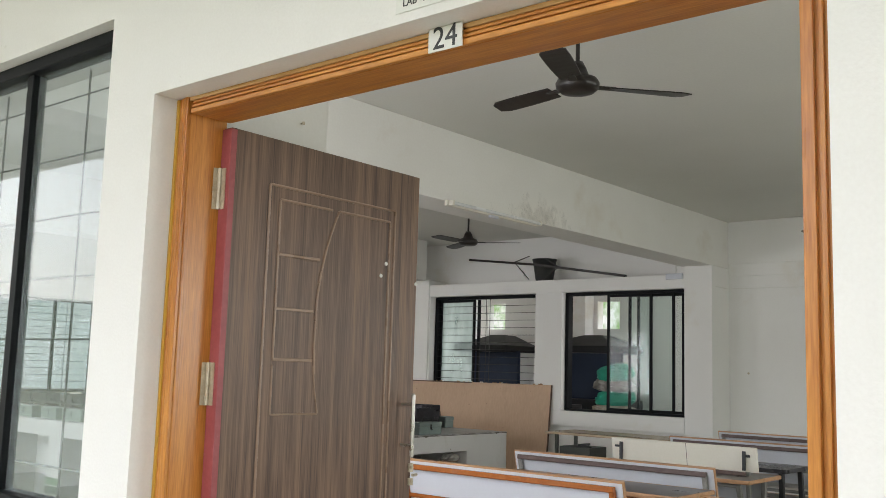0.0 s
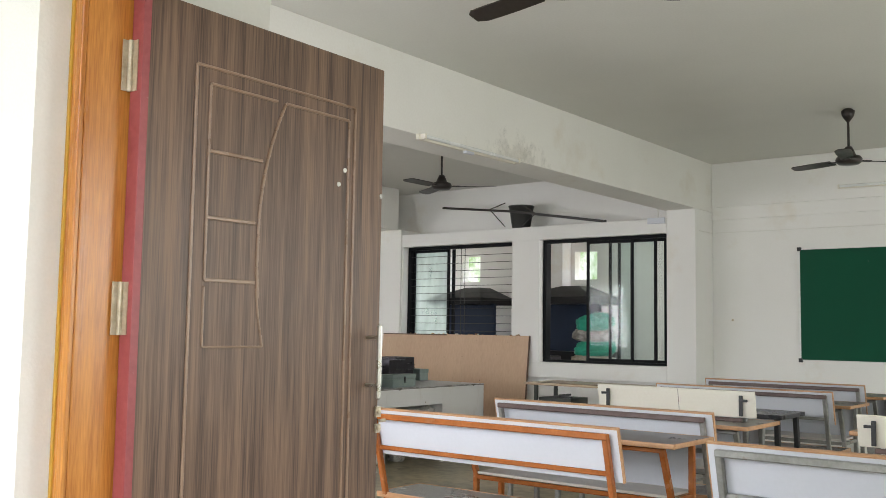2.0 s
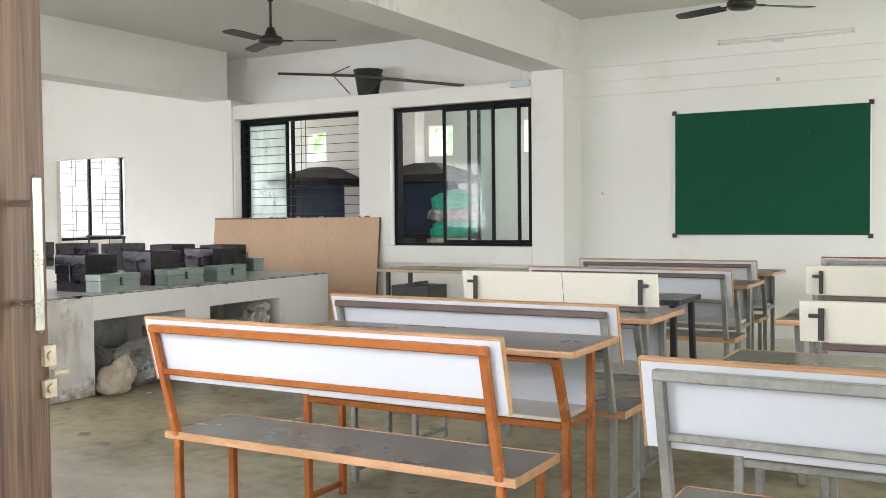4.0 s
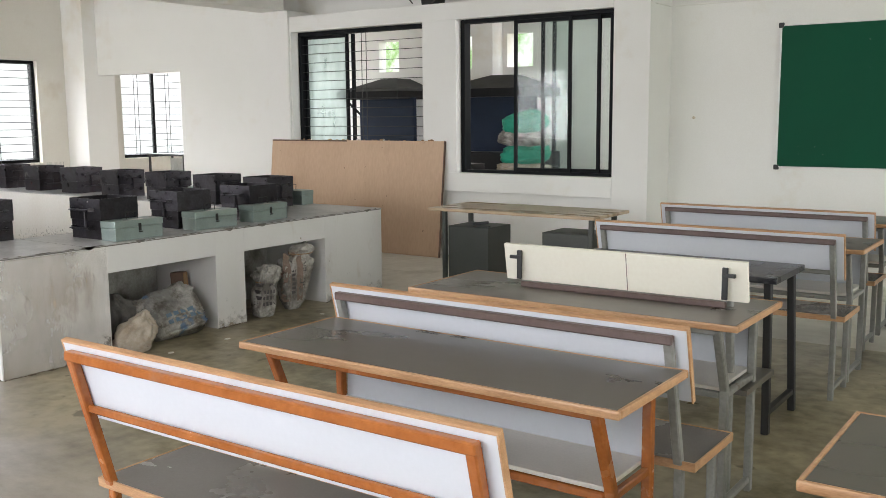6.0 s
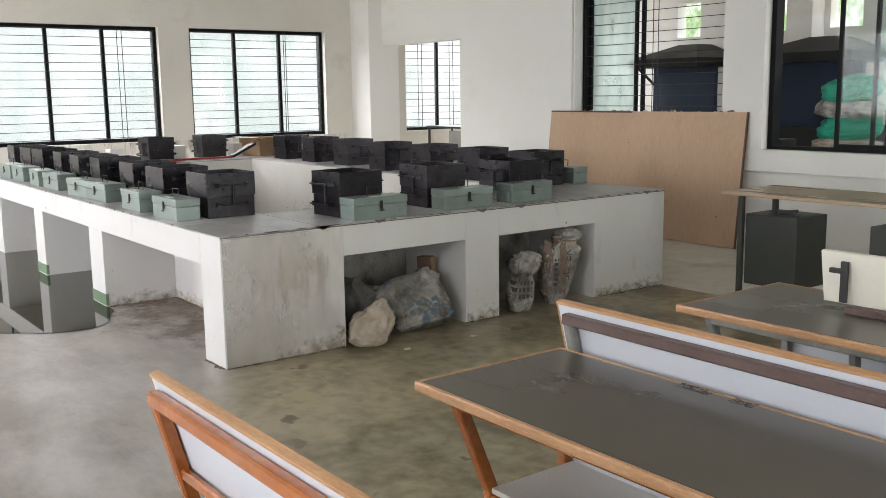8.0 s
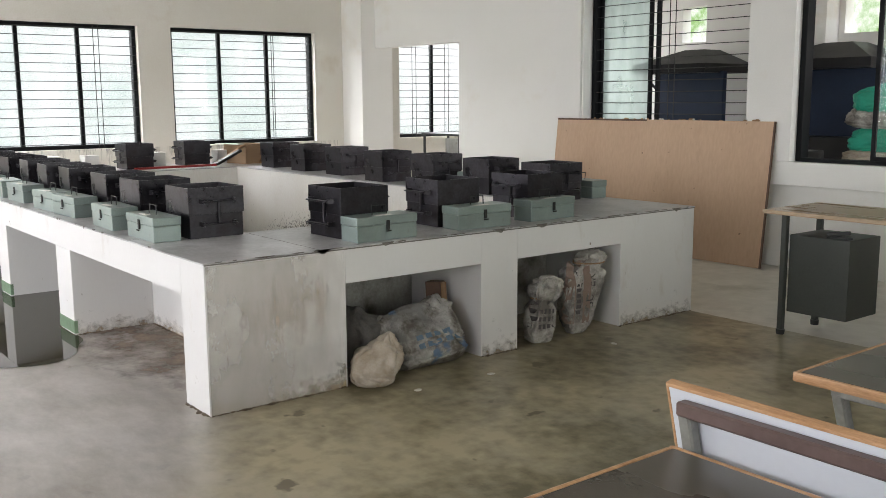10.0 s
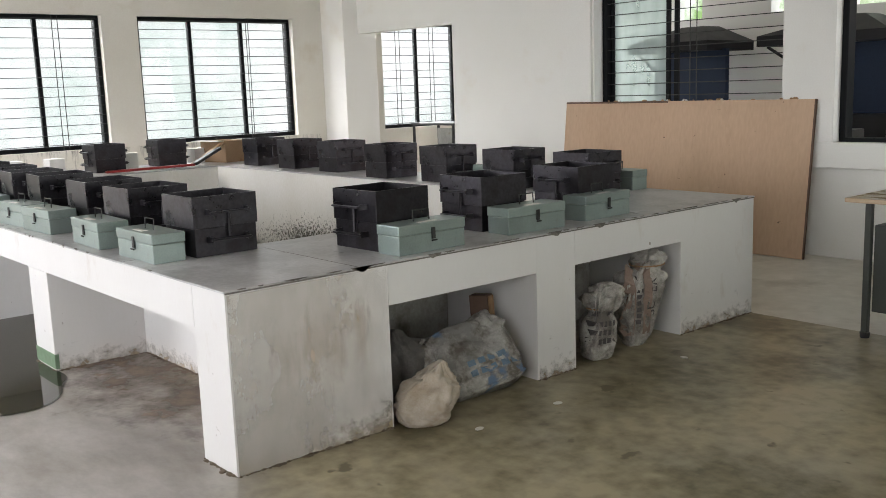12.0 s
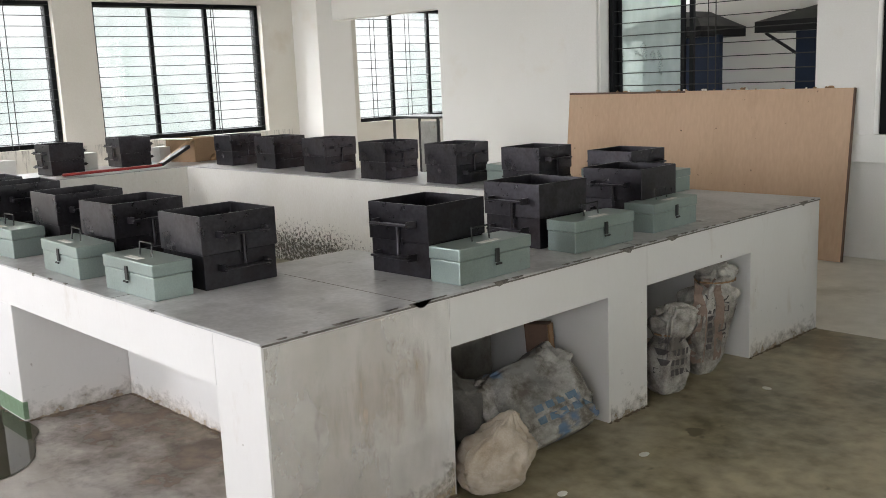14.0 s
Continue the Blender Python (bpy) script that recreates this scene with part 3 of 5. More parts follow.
def window(name, place, width, height, label, panes=3, bars=13, pairs=(0.5, 0.535), pane_mat=GLASS, bar_side=-0.05):
    """A black framed sliding window in its own plane: x along the width, z up, y towards the room is negative."""
    w = tagged(new(name), label, "window", "", "structure")
    w.matrix_world = place
    bm = bmesh.new()
    t, d = 0.045, 0.09
    ring_box(bm, (0, width, -height, 0), (t, width - t, t - height, -t), -d / 2, d / 2, 0.004, pose(0, 0, 0, -90, 0, 0))
    part("window_frame", bm, ALU_DARK, w)
    for i in range(1, panes):
        bm = bmesh.new()
        x = width * i / panes
        box(bm, x - 0.02, x + 0.02, -0.025, 0.025, t, height - t, 0.003)
        part("mullion", bm, ALU_DARK, w)
    for i in range(panes):
        bm = bmesh.new()
        box(bm, width * i / panes + 0.022 + (t - 0.02 if i == 0 else 0), width * (i + 1) / panes - 0.022 - (t - 0.02 if i == panes - 1 else 0), -0.003, 0.003, t, height - t)
        p = part("pane", bm, pane_mat, w)
        p.visible_shadow = False
    bar = None
    for i in range(bars):
        z = height * (i + 0.5) / bars + 0.01
        if bar is None:
            bm = bmesh.new()
            rod(bm, (0.02, 0, 0), (width - 0.02, 0, 0), 0.0036, sides=6)
            bar = part("grille_bar", bm, BAR, w)
            bar.matrix_local = Matrix.Translation((0, bar_side, z))
        else:
            share("grille_bar", bar.data, w, Matrix.Translation((0, bar_side, z)))
    if bars:
        for x in [width * k for k in pairs]:
            bm = bmesh.new()
            rod(bm, (x, bar_side, 0.01), (x, bar_side, height - 0.01), 0.0042, sides=6)
            part("grille_bar", bm, BAR, w)
    return w


for i, (a, b) in enumerate(WIN):
    window("window_%d" % (i + 1), pose(XW - 0.12, a, WZ0, 0, 0, 90) @ Matrix.Diagonal((1, 1, 1, 1)), b - a, WZ1 - WZ0,
           "added unseen black framed sliding window with horizontal iron bars and bright daylight", 3, 14, ((0.745, 0.775), (0.685, 0.70), (0.13, 0.165, 0.43, 0.465))[i], GLASS_PALE, -0.08)
# unseen east windows, added to go with the fill lamps
for i, (a, b) in enumerate(EW):
    window("window_%d" % (i + 9), pose(1.72, b, WZ0, 0, 0, -90), b - a, WZ1 - WZ0, "added unseen black framed sliding window with horizontal iron bars", 3, 14, (0.2, 0.235, 0.78, 0.815), GLASS_PALE, -0.08)
for i, (a, b) in enumerate(SW):
    window("window_%d" % (i + 6), pose(a, YW + 0.09, SZ0), b - a, SZ1 - SZ0, "black aluminium sliding window with dusty glass beside the door", 3, 7, (0.1, 0.18, 0.42, 0.5, 0.74, 0.82), GLASS_DIRTY, 0.12)
# window of the partition with bars, one shutter slid to the side
wa = window("window_4", pose(AX0, YN + 0.16, PZ0), AX1 - AX0, PZ1 - PZ0, "black framed partition window with horizontal iron bars", 1, 15, (0.5, 0.535), GLASS, -0.02)
for ob in [o for o in wa.children if o.name.startswith("pane")]:
    bpy.data.objects.remove(ob)
for x0, x1 in ((0.05, 0.70),):
    bm = bmesh.new()
    for q in ((x0, x0 + 0.035), (x1 - 0.035, x1)):
        box(bm, q[0], q[1], 0.02, 0.05, 0.045, PZ1 - PZ0 - 0.045, 0.003)
    box(bm, x0 + 0.035, x1 - 0.035, 0.02, 0.05, 0.045, 0.08, 0.003)
    box(bm, x0 + 0.035, x1 - 0.035, 0.02, 0.05, PZ1 - PZ0 - 0.08, PZ1 - PZ0 - 0.045, 0.003)
    sash = part("sash", bm, ALU_DARK, wa, "black sliding sash with pale film glass")
    bm = bmesh.new()
    box(bm, x0 + 0.036, x1 - 0.036, 0.033, 0.037, 0.081, PZ1 - PZ0 - 0.081)
    p = part("pane", bm, GLASS_FILM, sash)
    p.visible_shadow = False
bm = bmesh.new()
box(bm, 0.725, 0.765, 0.055, 0.085, 0.045, PZ1 - PZ0 - 0.045, 0.003)
part("sash_stile", bm, ALU_DARK, wa)
# open partition window without bars, three shutters slid together
wb = tagged(new("window_5"), "black framed sliding window, half open, shutters pushed together", "window", "", "structure")
wb.matrix_world = pose(BX0, YN + 0.14, PZ0)
W5, H5 = BX1 - BX0, PZ1 - PZ0
bm = bmesh.new()
box(bm, 0, 0.05, -0.05, 0.06, 0, H5, 0.004)
box(bm, W5 - 0.035, W5, -0.05, 0.06, 0, H5, 0.004)
box(bm, 0.05, W5 - 0.035, -0.05, 0.06, 0, 0.03, 0.004)
box(bm, 0.05, W5 - 0.035, -0.05, 0.06, H5 - 0.04, H5, 0.004)
part("window_frame", bm, ALU_DARK, wb)
for x0, x1, yy in ((0.635, 1.275, -0.035), (0.925, 1.565, 0.0), (1.03, 1.68, 0.035)):
    bm = bmesh.new()
    box(bm, x0, x0 + 0.035, yy - 0.012, yy + 0.012, 0.03, H5 - 0.04, 0.003)
    box(bm, x1 - 0.035, x1, yy - 0.012, yy + 0.012, 0.03, H5 - 0.04, 0.003)
    box(bm, x0 + 0.035, x1 - 0.035, yy - 0.012, yy + 0.012, 0.03, 0.065, 0.003)
    box(bm, x0 + 0.035, x1 - 0.035, yy - 0.012, yy + 0.012, H5 - 0.075, H5 - 0.04, 0.003)
    sash = part("sash", bm, ALU_DARK, wb)
    bm = bmesh.new()
    box(bm, x0 + 0.036, x1 - 0.036, yy - 0.002, yy + 0.002, 0.066, H5 - 0.076)
    p = part("pane", bm, GLASS_THIN, sash)
    p.visible_shadow = False

# ---- door ----
frame_y0, frame_y1 = 2.74, 2.88
door = tagged(new("door_1"), "varnished teak frame with one brown panelled leaf standing open", "door", "", "structure")
door.matrix_world = pose(0, 0, 0)


def jamb(name, x0, x1, side):
    bm = bmesh.new()
    box(bm, x0, x1, frame_y0 + 0.012, frame_y1, 0, DT, 0.004)
    inner = x1 if side < 0 else x0
    for k, (o, w, proud) in enumerate(((0.0, 0.022, 0.012), (0.028, 0.010, 0.008), (0.044, 0.014, 0.004))):
        a = inner - o - w if side < 0 else inner + o
        box(bm, a, a + w, frame_y0 + 0.012 - proud, frame_y0 + 0.012, 0, DT - 0.001, 0.003)
    return part(name, bm, VARNISH, door)


jamb("jamb", DL + 0.001, DL + 0.062, -1)
jamb("jamb", DR - 0.068, DR - 0.001, 1)
bm = bmesh.new()
box(bm, DL + 0.076, DR - 0.069, frame_y0 + 0.012, frame_y1, DT - 0.052, DT - 0.001, 0.004)
for o, w, proud in ((0.0, 0.014, 0.012), (0.018, 0.008, 0.008), (0.030, 0.008, 0.005)):
    box(bm, DL + 0.076, DR - 0.069, frame_y0 + 0.012 - proud, frame_y0 + 0.012, DT - 0.052 + o, DT - 0.052 + o + w, 0.003)
part("lintel", bm, VARNISH_H, door)
PALE_TEAK = surface("pale_planed_teak", (0.70, 0.43, 0.19), (0.52, 0.27, 0.09), 0.4, 2, 30, 0.7, 0.03, stretch=(0.4, 6, 6), stain=(0.30, 0.13, 0.03), stain_at=0.70, stain_scale=3)
YELLOW = surface("yellow_varnish_edge", (0.62, 0.36, 0.045), (0.46, 0.22, 0.02), 0.35, 4, 40, 0.6, 0.03, stretch=(4, 4, 0.5))
part("lintel_face", box(bmesh.new(), DL + 0.03, DR - 0.03, frame_y0 + 0.0055, frame_y0 + 0.0115, DT - 0.0125, DT - 0.0015, 0.001), PALE_TEAK, door)
part("edge_bead", box(bmesh.new(), DL + 0.0015, DL + 0.014, frame_y0 + 0.004, frame_y0 + 0.0115, 0, DT - 0.0015, 0.003), YELLOW, door, "yellowed varnish along the outer edge")
# leaf: hinged at the left jamb, swung into the room; x is its thickness, y runs from the hinge
leaf = part("door_leaf", box(bmesh.new(), -0.038, 0, 0.004, 0.852, 0.02, 2.066, 0.003), DOOR_WOOD, door, "brown wood-grain door leaf with moulded panels")
leaf.matrix_local = pose(-2.468, 2.862, 0, 0, 0, LEAF_TURN)
part("leaf_edge", box(bmesh.new(), -0.040, 0.002, 0.0, 0.022, 0.018, 2.062, 0.002), MAROON, leaf, "maroon painted hinge edge")


def strip(points, w=0.008, h=0.004):
    """A moulded bead along a run of (y, z) points on the leaf's face."""
    bm = bmesh.new()
    for (a, b), (c, d) in zip(points, points[1:]):
        tube(bm, (0.001, a, b), (0.001, c, d), w, h * 2, up=(0, 1, 0.3) if abs(d - b) < 1e-5 else (1, 0, 0), bevel=0.002)
    return part("moulding", bm, MOULD, leaf)


PY0, PY1, PZT = 0.157, 0.725, 1.924
strip([(PY0, 0.25), (PY0, PZT), (PY1, PZT), (PY1, 0.25), (PY0, 0.25)])
arch = [(0.70, 1.883), (0.452, 1.883)] + [(0.368 + 0.084 * (1 - k / 9) ** 2, 1.883 - 0.36 * k / 9) for k in range(1, 10)] + [(0.366, 1.44), (0.372, 1.36)]
strip([(0.20, 1.883), (0.424, 1.883)], 0.007, 0.004)
strip(arch)
strip([(0.70, 1.883), (0.70, 0.31)], 0.007, 0.004)
strip([(0.20, 1.883), (0.20, 1.40)], 0.007, 0.004)
for z, e in ((1.716, 0.374), (1.552, 0.355), (1.40, 0.362)):
    strip([(0.20, z), (e, z)], 0.010 if z > 1.5 else 0.006, 0.005)
strip([(0.366, 1.385), (0.377, 1.31), (0.393, 1.237), (0.20, 1.237), (0.20, 1.385)], 0.006, 0.003)
strip([(0.19, 0.75), (0.40, 0.75), (0.40, 0.31), (0.19, 0.31), (0.19, 0.75)])
for z in (1.885, 1.325, 0.42):
    bm = bmesh.new()
    rod(bm, (-0.034, -0.006, z - 0.06), (-0.034, -0.006, z + 0.06), 0.006)
    box(bm, -0.030, -0.012, -0.0025, -0.0005, z - 0.06, z + 0.06)
    box(bm, -0.0405, -0.0385, -0.024, -0.006, z - 0.06, z + 0.06)
    part("hinge", bm, BRASSY, leaf, "worn metal hinge")
bm = bmesh.new()
tube(bm, (0.05, 0.797, 1.085), (0.05, 0.797, 1.30), 0.015, 0.015, bevel=0.005)
for z in (1.125, 1.262):
    rod(bm, (0, 0.797, z), (0.048, 0.797, z), 0.005)
part("door_handle", bm, STEEL, leaf, "satin steel pull handle")
bm = bmesh.new()
ring_box(bm, (-0.0, 0.008, 0.838, 0.858), (0.001, 0.007, 0.843, 0.853), 1.03, 1.06, 0.0)
ring_box(bm, (-0.0, 0.008, 0.838, 0.858), (0.001, 0.007, 0.843, 0.853), 0.985, 1.01, 0.0)
rod(bm, (0.0, 0.848, 1.045), (0.012, 0.848, 1.045), 0.007)
rod(bm, (0.0, 0.848, 0.998), (0.012, 0.848, 0.998), 0.007)
rod(bm, (0.012, 0.848, 1.02), (0.012, 0.872, 1.02), 0.005)
part("lock", bm, BRASSY, leaf)
for yy, z in ((0.687, 1.737), (0.663, 1.694), (0.847, 1.681)):
    part("screw", lathe(bmesh.new(), [(0.007, 0), (0.006, 0.003)], 10, pose(0.0005, yy, z, 0, 90, 0)), PAPER, leaf)
sign = thing("number_sign", "white number plate reading 24 on the door lintel", "sign", m=pose(-1.555, 2.735, 2.106, 90, 0, 0))
part("plate", box(bmesh.new(), -0.048, 0.048, -0.027, 0.027, 0, 0.003), PAPER, sign)
lettering("number", "24", 0.072, TEXT_INK, sign, pose(0, 0, 0.0036))
sign = thing("room_sign", "white wall notice with black lettering above the door", "sign", m=pose(-1.60, 2.6685, 2.178, 90, 0, 0))
part("plate", box(bmesh.new(), -0.045, 0.10, -0.02, 0.03, 0, 0.0015), PAPER, sign)
lettering("lettering", "LAB -11", 0.024, TEXT_INK, sign, pose(0.016, 0.0, 0.0022))
# ---- concrete workbench ring with niches ----
TX0, TX1, TY0, TY1, TZ = -13.20, -6.69, 6.60, 10.065, 0.706
IX0, IX1, IY0, IY1 = -12.32, -7.44, 7.20, 9.50
ring = tagged(new("workbench"), "white plastered concrete workbench ring with open niches and grey top", "workbench")
ring.matrix_world = pose(0, 0, 0)
T0 = TZ - 0.009
N = [(7.335, 8.21), (8.48, 9.345)]
NT = 0.525
# front run, faced towards the benches
ys = [TY0, N[0][0], N[0][1], N[1][0], N[1][1], TY1]
part("pier", box(bmesh.new(), -6.952, TX1, ys[0], ys[1], 0, T0, 0.002), PLATFORM, ring)
part("inner_wall", box(bmesh.new(), IX1, -6.953, IY0 - 0.1, ys[1] - 0.001, 0, T0 - 0.001), PLATFORM, ring)
part("pier", box(bmesh.new(), IX1, TX1, ys[2], ys[3], 0, T0, 0.002), PLATFORM, ring)
part("pier", box(bmesh.new(), IX1, TX1, ys[4], ys[5], 0, T0, 0.002), PLATFORM, ring)
for a, b in N:
    part("lintel", box(bmesh.new(), IX1, TX1, a + 0.0005, b - 0.0005, NT, T0 - 0.0005, 0.0), PLATFORM, ring)
    part("niche_back", box(bmesh.new(), IX1, IX1 + 0.1, a + 0.0005, b - 0.0005, 0, NT - 0.001), NICHE, ring, "grey niche back, darkened for its shade")
# side run with open bays between piers
px = [-6.95, -8.64, -8.93, -10.14, -10.40, -11.6, -11.86, -13.2]
for a, b in ((px[2], px[1]), (px[4], px[3]), (px[6], px[5])):
    part("pier", box(bmesh.new(), a, b, TY0, IY0 - 0.101, 0, 0.53, 0.005), PLATFORM, ring)
part("lintel", box(bmesh.new(), TX0, -6.9525, TY0, IY0 - 0.101, 0.5305, T0 - 0.001), PLATFORM, ring)
part("bay_back", box(bmesh.new(), TX0, IX1 - 0.001, IY0 - 0.10, IY0, 0, T0 - 0.002), PLATFORM, ring)
part("far_run", box(bmesh.new(), TX0, IX1 - 0.002, IY1, TY1, 0, T0 - 0.001, 0.006), PIT, ring)
part("end_run", box(bmesh.new(), TX0, IX0, IY0 + 0.001, IY1 - 0.001, 0, T0 - 0.001, 0.006), PIT, ring)
part("slab", ring_box(bmesh.new(), (TX0, TX1 + 0.004, TY0 - 0.004, TY1 + 0.004), (IX0 + 0.004, IX1 - 0.004, IY0 + 0.004, IY1 - 0.004), T0, TZ, 0.002), SLAB, ring, "grey worn stone slab")
random.seed(21)
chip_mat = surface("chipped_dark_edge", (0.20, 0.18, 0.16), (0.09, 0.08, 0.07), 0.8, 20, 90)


def chip(along_y, at, w, h):
    """An irregular bite out of the slab's edge, hung from its upper rim."""
    bm, rim = bmesh.new(), []
    n = 7
    for k in range(n):
        u = k / (n - 1)
        rim.append((w * (2 * u - 1), -h * math.sin(math.pi * u) ** 0.6 * random.uniform(0.5, 1.2)))
    pts = [(-w, 0.0012)] + rim[1:-1] + [(w, 0.0012)]
    out = [bm.verts.new((0.0012, u, v)) for u, v in pts]
    back = [bm.verts.new((-0.006, u, min(v, 0.0012))) for u, v in pts]
    bm.faces.new(out)
    for i in range(len(pts)):
        j = (i + 1) % len(pts)
        bm.faces.new((out[i], back[i], back[j], out[j]))
    bmesh.ops.recalc_face_normals(bm, faces=bm.faces[:])
    ob = part("chip", bm, chip_mat, ring)
    ob.matrix_local = pose(TX1 + 0.004, at, TZ) if along_y else pose(at, TY0 - 0.004, TZ, 0, 0, -90)


for k in range(46):
    big = k % 9 == 0
    chip(True, random.uniform(TY0 + 0.06, TY1 - 0.06), random.uniform(0.03, 0.05) if big else random.uniform(0.008, 0.035), random.uniform(0.012, 0.02) if big else random.uniform(0.002, 0.005))
for k in range(14):
    chip(False, random.uniform(-10.5, -6.75), random.uniform(0.006, 0.02), random.uniform(0.003, 0.012))
for q in ((-7.44, TX1 + 0.003, 7.197, 7.2), (-7.44, TX1 + 0.003, 8.42, 8.423), (-7.62, -7.617, TY0 - 0.003, 7.2), (-9.4, -9.397, TY0 - 0.003, 7.2)):
    part("joint", box(bmesh.new(), *q, TZ - 0.001, TZ + 0.0006), chip_mat, ring)
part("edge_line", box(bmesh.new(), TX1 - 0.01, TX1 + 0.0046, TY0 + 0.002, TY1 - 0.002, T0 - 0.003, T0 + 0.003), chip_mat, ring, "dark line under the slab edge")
part("pit_lip", box(bmesh.new(), IX1 - 0.55, IX1 - 0.005, IY0 + 0.05, IY0 + 0.75, 0.60, 0.63, 0.008), SLAB, ring)
for a, b in ((px[2], px[1]), (px[4], px[3])):
    part("algae_band", box(bmesh.new(), a - 0.003, b + 0.003, TY0 - 0.003, TY0 + 0.02, 0.01, 0.09, 0.003), MOSS, ring, "green algae stain at the waterline")
# crumbs of soil and plaster swept against the foot of the workbench
random.seed(31)
bm = bmesh.new()
runs = [((TX1, TY0), (TX1, N[0][0])), ((TX1, N[0][1]), (TX1, N[1][0])), ((TX1, N[1][1]), (TX1, TY1)), ((-6.95, TY0), (TX1, TY0)), ((px[2], TY0), (px[1], TY0)), ((-8.63, IY0 - 0.1), (-6.96, IY0 - 0.1)), ((px[1], TY0 + 0.03), (px[1], IY0 - 0.1))]
for (xa, ya), (xb, yb) in runs:
    n = int(math.hypot(xb - xa, yb - ya) / 0.012)
    for k in range(n):
        u = k / max(1, n)
        lump = 0.5 + 0.5 * noise.noise((xa * 3 + u * 5, ya * 3 + u * 7, 1))
        r = random.uniform(0.002, 0.009) * (0.5 + lump)
        side = random.uniform(-0.002, 0.02 * lump)
        ox, oy = (side, 0) if xa == xb else (0, -side)
        t = bmesh.new()
        bmesh.ops.create_icosphere(t, subdivisions=1, radius=r)
        merge(bm, t, Matrix.Translation((xa + (xb - xa) * u + ox, ya + (yb - ya) * u + oy, r * 0.1)) @ Matrix.Diagonal((1.6, 1.6, 0.75, 1)))
tagged(part("soil_crumbs", bm, surface("brown_soil_crumbs", (0.15, 0.115, 0.08), (0.08, 0.06, 0.04), 0.9, 15, 90)), "line of brown soil crumbs at the foot of the workbench", "dirt", "", "stuff")
# dirt splashed on the plaster and soil trodden onto the floor: thin uneven films


def film_mat(name, dark, light, scale, at, fade, strength=0.9, stretch=(1, 1, 1), soft=0.09):
    """A stain that thins out in ragged patches; fade: (axis, where it is thick, where it ends), in the film's own metres."""
    m, n, l, p = material(name)
    co, mp = n.new("ShaderNodeTexCoord"), n.new("ShaderNodeMapping")
    mp.inputs["Scale"].default_value = stretch
    l.new(co.outputs["Object"], mp.inputs[0])
    a, b = n.new("ShaderNodeTexNoise"), n.new("ShaderNodeTexNoise")
    a.inputs["Scale"].default_value, a.inputs["Detail"].default_value, a.inputs["Roughness"].default_value = scale, 9, 0.68
    b.inputs["Scale"].default_value, b.inputs["Detail"].default_value = scale * 2.7, 5
    l.new(mp.outputs[0], a.inputs["Vector"])
    l.new(mp.outputs[0], b.inputs["Vector"])
    total = a.outputs[0]
    for axis, thick, thin in fade:
        sep, mr, mul = n.new("ShaderNodeSeparateXYZ"), n.new("ShaderNodeMapRange"), n.new("ShaderNodeMath")
        l.new(co.outputs["Object"], sep.inputs[0])
        l.new(sep.outputs["XYZ".index(axis)], mr.inputs[0])
        mr.inputs["From Min"].default_value, mr.inputs["From Max"].default_value = thick, thin
        mr.inputs["To Min"].default_value, mr.inputs["To Max"].default_value = 0.0, 0.34
        mul.operation = "SUBTRACT"
        l.new(total, mul.inputs[0])
        l.new(mr.outputs[0], mul.inputs[1])
        total = mul.outputs[0]
    mask, col = n.new("ShaderNodeValToRGB"), n.new("ShaderNodeValToRGB")
    mask.color_ramp.elements[0].position, mask.color_ramp.elements[1].position = at - soft, at + soft
    mask.color_ramp.elements[0].color, mask.color_ramp.elements[1].color = (0, 0, 0, 1), (strength, strength, strength, 1)
    l.new(total, mask.inputs[0])
    col.color_ramp.elements[0].position, col.color_ramp.elements[1].position = 0.36, 0.64
    col.color_ramp.elements[0].color, col.color_ramp.elements[1].color = (*dark, 1), (*light, 1)
    l.new(b.outputs[0], col.inputs[0])
    l.new(col.outputs[0], p.inputs["Base Color"])
    p.inputs["Roughness"].default_value = 0.75
    clear, mix = n.new("ShaderNodeBsdfTransparent"), n.new("ShaderNodeMixShader")
    l.new(mask.outputs[0], mix.inputs[0])
    l.new(clear.outputs[0], mix.inputs[1])
    l.new(p.outputs[0], mix.inputs[2])
    l.new(mix.outputs[0], n["Material Output"].inputs[0])
    return m


def film_on(name, corners, mat, parent=None, label=""):
    bm = bmesh.new()
    bm.faces.new([bm.verts.new(c) for c in corners])
    ob = part(name, bm, mat, parent, label)
    ob.visible_shadow = False
    return ob


OCHRE = film_mat("ochre_splash_dirt", (0.27, 0.20, 0.13), (0.46, 0.37, 0.26), 13, 0.42, [("Z", 0.0, 0.11)], 0.65, (1, 1, 1.3), 0.15)
OCHRE_THICK = film_mat("ochre_moss_dirt", (0.16, 0.125, 0.06), (0.38, 0.30, 0.17), 12, 0.40, [("Z", 0.0, 0.20), ("Y", 7.33, 6.75)], 0.85, (1, 1, 1.3), 0.13)
SMEAR = film_mat("brown_hand_smears", (0.33, 0.25, 0.18), (0.48, 0.39, 0.30), 8, 0.52, [("Y", 7.1, 7.45), ("Y", 6.95, 6.6), ("Z", 0.5, 0.75), ("Z", 0.40, -0.1)], 0.72, (1, 1.3, 0.33), 0.12)
GRIME = film_mat("warm_grey_grime", (0.44, 0.395, 0.34), (0.52, 0.475, 0.42), 2.2, 0.34, [("Y", 6.98, 7.34)], 0.5, (1, 1, 0.6), 0.2)
MOULDY = film_mat("black_mould_specks", (0.035, 0.03, 0.022), (0.15, 0.135, 0.10), 38, 0.44, [("Z", 0.14, 0.50), ("X", -10.2, -9.0), ("X", -10.8, -12.4)], 0.85, (1, 1, 1), 0.07)
